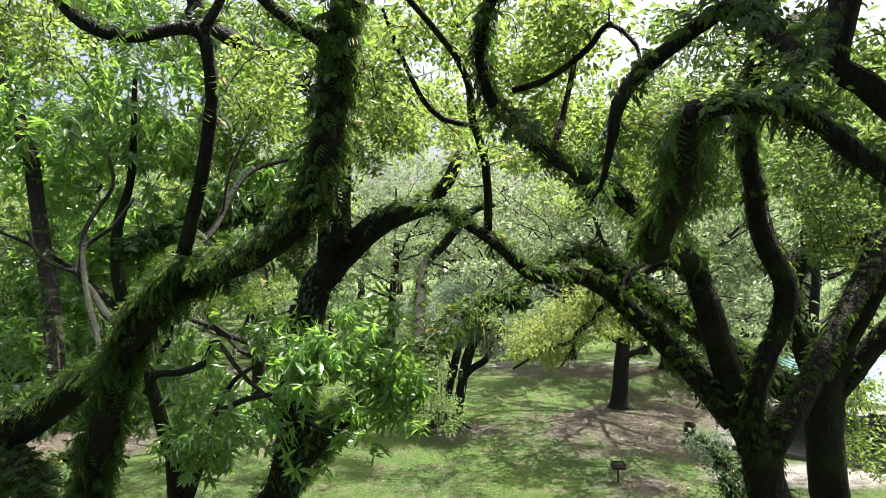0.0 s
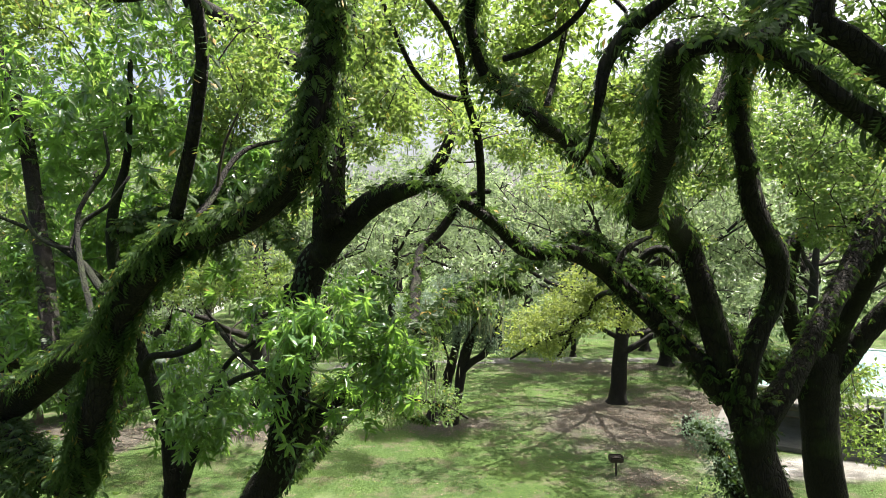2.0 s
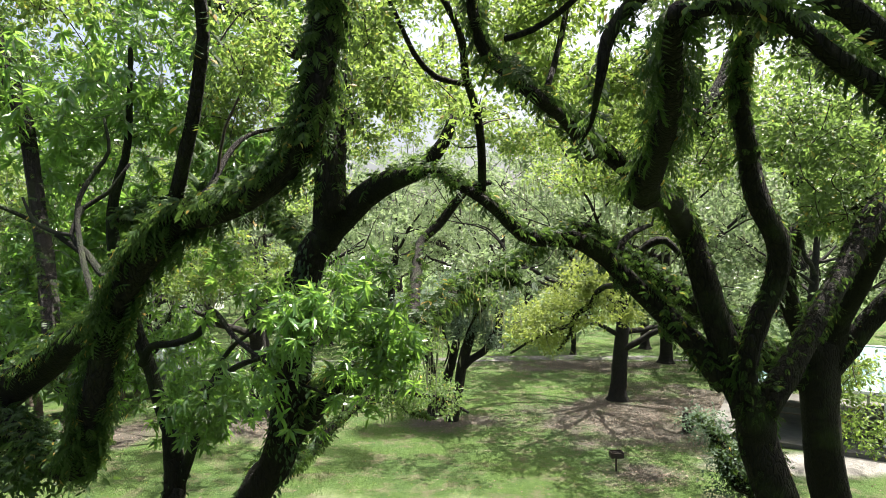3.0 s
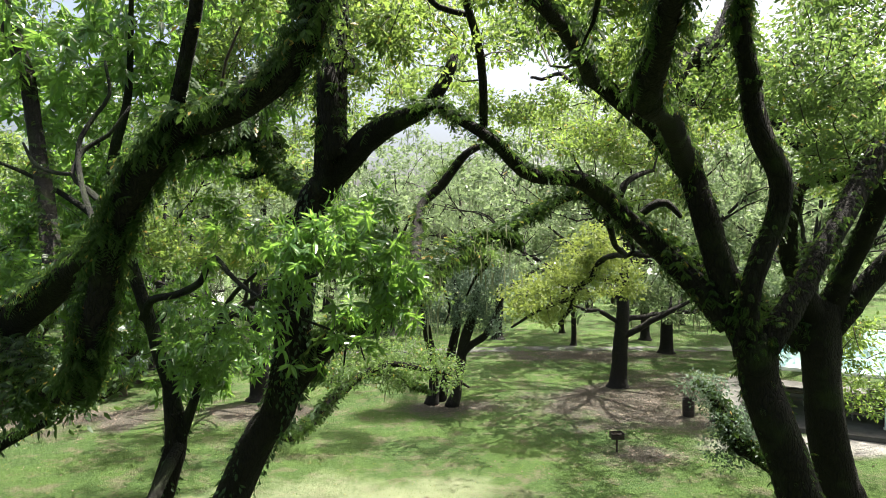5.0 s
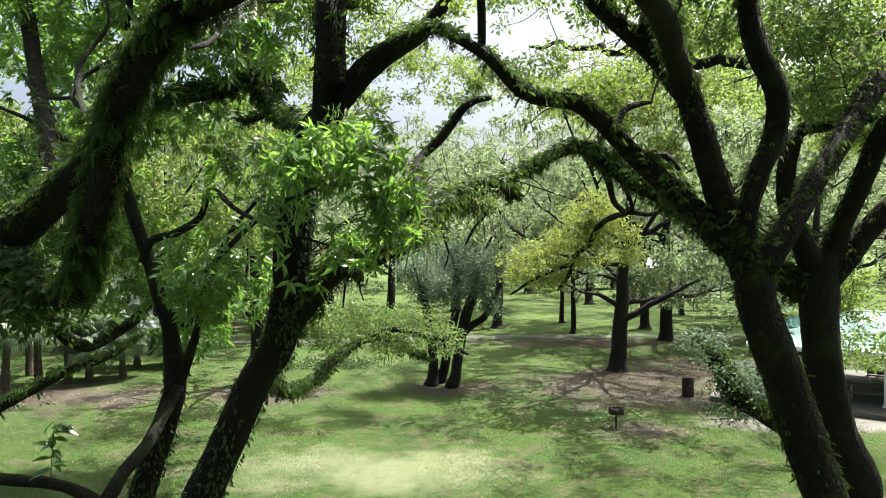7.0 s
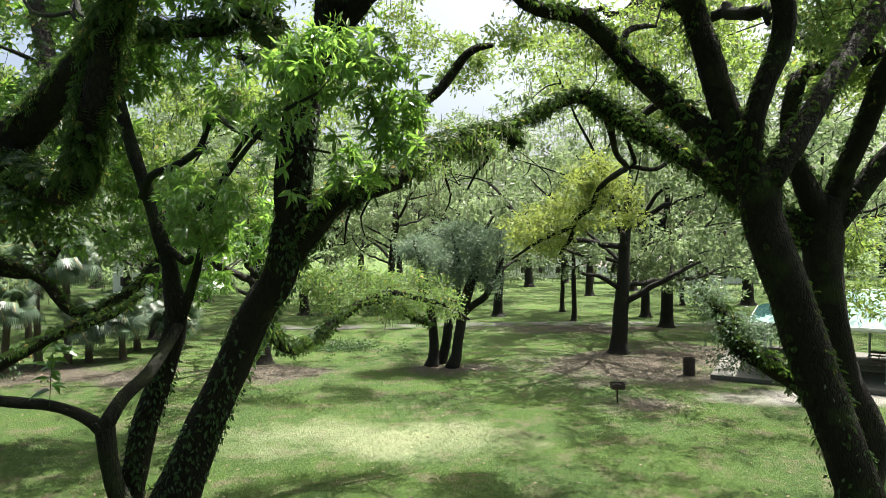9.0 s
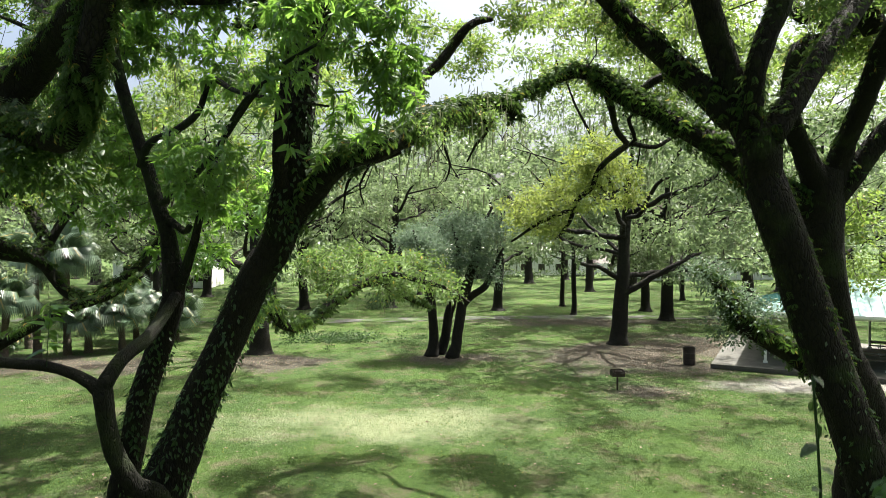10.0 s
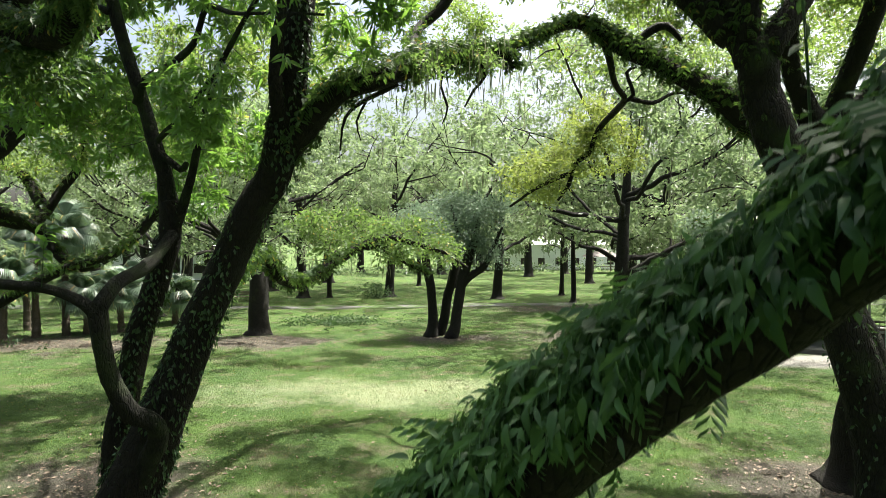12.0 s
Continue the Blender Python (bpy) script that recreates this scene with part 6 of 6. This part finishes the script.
def grill(place):
    ob = thing("park_grill", "black steel barbecue grill on a single post", "grill", place)
    bm = bmesh.new()
    bmesh.ops.create_cone(bm, cap_ends=True, segments=14, radius1=0.04, radius2=0.04, depth=0.62)
    bmesh.ops.translate(bm, vec=(0, 0, 0.3), verts=bm.verts)
    part("post", bm, RUSTY_BLACK, ob)
    bm = bmesh.new()
    x, y, z0, z1, t = 0.26, 0.2, 0.6, 0.84, 0.012
    box(bm, -x, x, -y, y, z0, z0 + t)
    box(bm, -x, x, y - t, y, z0 + t, z1)
    box(bm, -x, -x + t, -y, y - t, z0 + t, z1)
    box(bm, x - t, x, -y, y - t, z0 + t, z1)
    box(bm, -x + t, x - t, -y, -y + t, z0 + t, z0 + 0.15)
    firebox = part("firebox", bm, RUSTY_BLACK, ob)
    for k in range(9):
        bm = bmesh.new()
        box(bm, -x + 0.03, x - 0.03, -y + 0.04 + k * 0.04, -y + 0.05 + k * 0.04, z1 - 0.06, z1 - 0.05)
        part("grate_bar", bm, RUSTY_BLACK, firebox)
    bm = bmesh.new()
    box(bm, x, x + 0.16, -0.015, 0.015, z1 - 0.07, z1 - 0.05, 0.003)
    part("handle", bm, RUSTY_BLACK, firebox)


shelter()
picnic_table((20.6, 29.2, 0.22), -30)
picnic_table((18.4, 32.6, 0.22), -30)
picnic_table((23.5, 31.5, 0.22), -30)
bench((21.5, 26.6, 0.22), -30)
barrel((12.55, 30.9, 0))
grill((7.4, 25.5, 0))


# ---------------------------------------------------------------- buildings beyond the trees
def low_building(place, turn, wide, deep, high, label):
    ob = thing("building", label, "building", place)
    ob.rotation_euler = (0, 0, radians(turn))
    bm = bmesh.new()
    box(bm, -wide / 2, wide / 2, -deep / 2, deep / 2, 0, high, 0.03)
    wall = part("wall", bm, WHITE_PAINT, ob)
    bm = bmesh.new()
    w, d = wide / 2 + 0.5, deep / 2 + 0.5
    a = [bm.verts.new(p) for p in ((-w, -d, high), (w, -d, high), (w, d, high), (-w, d, high), (-w + 1, 0, high + 1.4), (w - 1, 0, high + 1.4))]
    for idx in ((0, 1, 5, 4), (1, 2, 5), (2, 3, 4, 5), (3, 0, 4), (3, 2, 1, 0)):
        bm.faces.new([a[i] for i in idx])
    part("roof", bm, WHITE_PAINT, ob, "pale metal roof")
    n = int(wide / 3)
    for k in range(n):
        x = -wide / 2 + (k + 0.5) * wide / n
        bm = bmesh.new()
        box(bm, x - 0.6, x + 0.6, -deep / 2 - 0.04, -deep / 2 + 0.02, 0.9, 2.1, 0.01)
        part("window", bm, RUSTY_BLACK, wall, "dark window")


def gazebo(place):
    ob = thing("gazebo", "small dark open-sided gazebo under distant trees", "gazebo", place)
    for x in (-2, 2):
        for y in (-2, 2):
            bm = bmesh.new()
            box(bm, x - 0.1, x + 0.1, y - 0.1, y + 0.1, 0, 2.6)
            part("post", bm, DARK_WOOD, ob)
    bm = bmesh.new()
    bmesh.ops.create_cone(bm, cap_ends=True, segments=4, radius1=4.0, radius2=0.1, depth=1.5, matrix=Matrix.Translation((0, 0, 3.3)) @ Matrix.Rotation(radians(45), 4, "Z"))
    part("roof", bm, RUSTY_BLACK, ob)
    bm = bmesh.new()
    box(bm, -1.9, 1.9, -2.05, -1.95, 0.9, 1.0)
    part("rail", bm, DARK_WOOD, ob)


gazebo((27.5, 104, 0.3))
bench((-16.9, 53.5, 0.0), 20)
low_building((-36, 84, 0.3), 8, 12, 8, 4.2, "low white building beyond the trees")
low_building((46, 100, 0.3), -6, 26, 9, 3.6, "long low pale-roofed building beyond the trees")
# Moved and lengthened to stand in for bright gaps between the far trunks.
low_building((17, 117, 0.3), 3, 32, 8, 4.6, "low white building, lengthened to fill pale gaps between oak trunks")


# ---------------------------------------------------------------- grass, leaf litter and low plants
def lawn_blades(count, y0, y1, size, seed, name):
    rng = np.random.default_rng(seed)
    u = rng.random(count)
    y = y0 * (y1 / y0) ** u
    x = rng.uniform(-0.78, 0.78, count) * y
    keep = np.sin(x * 1.3 + np.sin(y * 0.9)) + np.sin(y * 1.9 + x * 0.4) + rng.normal(0, 1.2, count) > -0.9
    for cx, cy, rx, ry in LITTER_PATCHES:
        keep &= (np.hypot((x - cx) / rx, (y - cy) / ry) > 0.8) | (rng.random(count) < 0.18)
    keep &= (np.hypot((x - 14.5) / 6.5, (y - 26.6) / 1.7) > 0.9) & ((np.abs(x - 24.3) > 10.5) | (np.abs(y - 30) > 9))
    x, y = x[keep], y[keep]
    p = np.stack([x, y, lift(x, y) - 0.005], -1)
    n = len(p)
    axes = rng.normal(0, 0.5, (n, 3)) * (1, 1, 0) + (0, 0, 1)
    v, f = scatter(BLADE_SHAPE, p, axes, rng.normal(size=(n, 3)), size * (y / y0) ** 0.5 * rng.uniform(0.5, 1.4, n))
    tagged(new(name, mesh(name, v, f, GRASS_BLADE, False)), "short mown grass", "grass", kind="stuff")


def leaf_litter(count, seed):
    rng = np.random.default_rng(seed)
    rows = []
    for cx, cy, rx, ry in LITTER_PATCHES:
        k = int(count * rx * ry / sum(a[2] * a[3] for a in LITTER_PATCHES))
        rows.append(np.stack([cx + rng.normal(0, 0.55 * rx, k), cy + rng.normal(0, 0.55 * ry, k)], -1))
    k = count // 12
    y = 11 * 4 ** rng.random(k)
    rows.append(np.stack([rng.uniform(-0.75, 0.75, k) * y, y], -1))
    q = np.vstack(rows)
    p = np.column_stack([q, lift(q[:, 0], q[:, 1]) + 0.015])
    n = len(p)
    v, f = scatter(OAK_SHAPE, p, rng.normal(size=(n, 3)) * (1, 1, 0.15), rng.normal(0, 0.3, (n, 3)) + (0, 0, 1), rng.uniform(0.06, 0.14, n))
    tagged(new("leaf_litter", mesh("leaf_litter", v, f, LITTER_LEAF, False)), "dry brown oak leaves on the ground", "leaves", kind="stuff")


def low_plants(name, place, rx, ry, count, high, seed):
    rng = np.random.default_rng(seed)
    k = count
    c = np.array(place) + rng.normal(size=(k, 3)) * (rx * 0.5, ry * 0.5, 0)
    c[:, 2] = rng.uniform(0.05, high, k)
    bush = thing(name, "low green weeds growing in the lawn", "plant", place)
    v, f = foliage(c, 16, 0.28, 0.16, IVY_SHAPE, rng)
    tagged(part_arrays("leaf", v, f, IVY_LEAF, bush, smooth=False), kind="stuff")
    stems = [tube(smooth_line([(q[0], q[1], -0.02, 0.01), (q[0], q[1], q[2] * 0.6, 0.008), (q[0] + 0.05, q[1], q[2], 0.004)], 0.2), 4, 0, 0, False) for q in c[::3]]
    tagged(part_arrays("stem", *joined(stems), TWIG, bush), kind="stuff")


lawn_blades(120000, 11.0, 26.0, 0.05, 401, "grass")
lawn_blades(60000, 24.0, 60.0, 0.075, 402, "grass")
leaf_litter(16000, 403)
low_plants("weed_patch", (-6.2, 38.5, 0), 3.2, 1.6, 130, 0.35, 404)
low_plants("weed_patch", (-5.5, 57.0, 0), 1.2, 0.8, 60, 1.3, 405)
low_plants("weed_patch", (-23.0, 29.5, 0), 2.5, 1.0, 90, 0.5, 406)


def shrub_belt():
    """Undergrowth at the far edge of the park."""
    rng = np.random.default_rng(408)
    x = rng.uniform(-90, 95, 520)
    y = 104 + 9 * np.sin(x * 0.05) + rng.normal(0, 3, 520)
    top = 1.3 + 1.0 * np.sin(x * 0.23) * np.sin(x * 0.071 + 1)
    c = np.stack([x, y, lift(x, y) + rng.uniform(0.2, 1, 520) * np.maximum(top, 0.6)], -1)
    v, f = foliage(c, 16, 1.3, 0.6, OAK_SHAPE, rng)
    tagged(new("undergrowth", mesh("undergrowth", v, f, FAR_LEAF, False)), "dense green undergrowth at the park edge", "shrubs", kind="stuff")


shrub_belt()
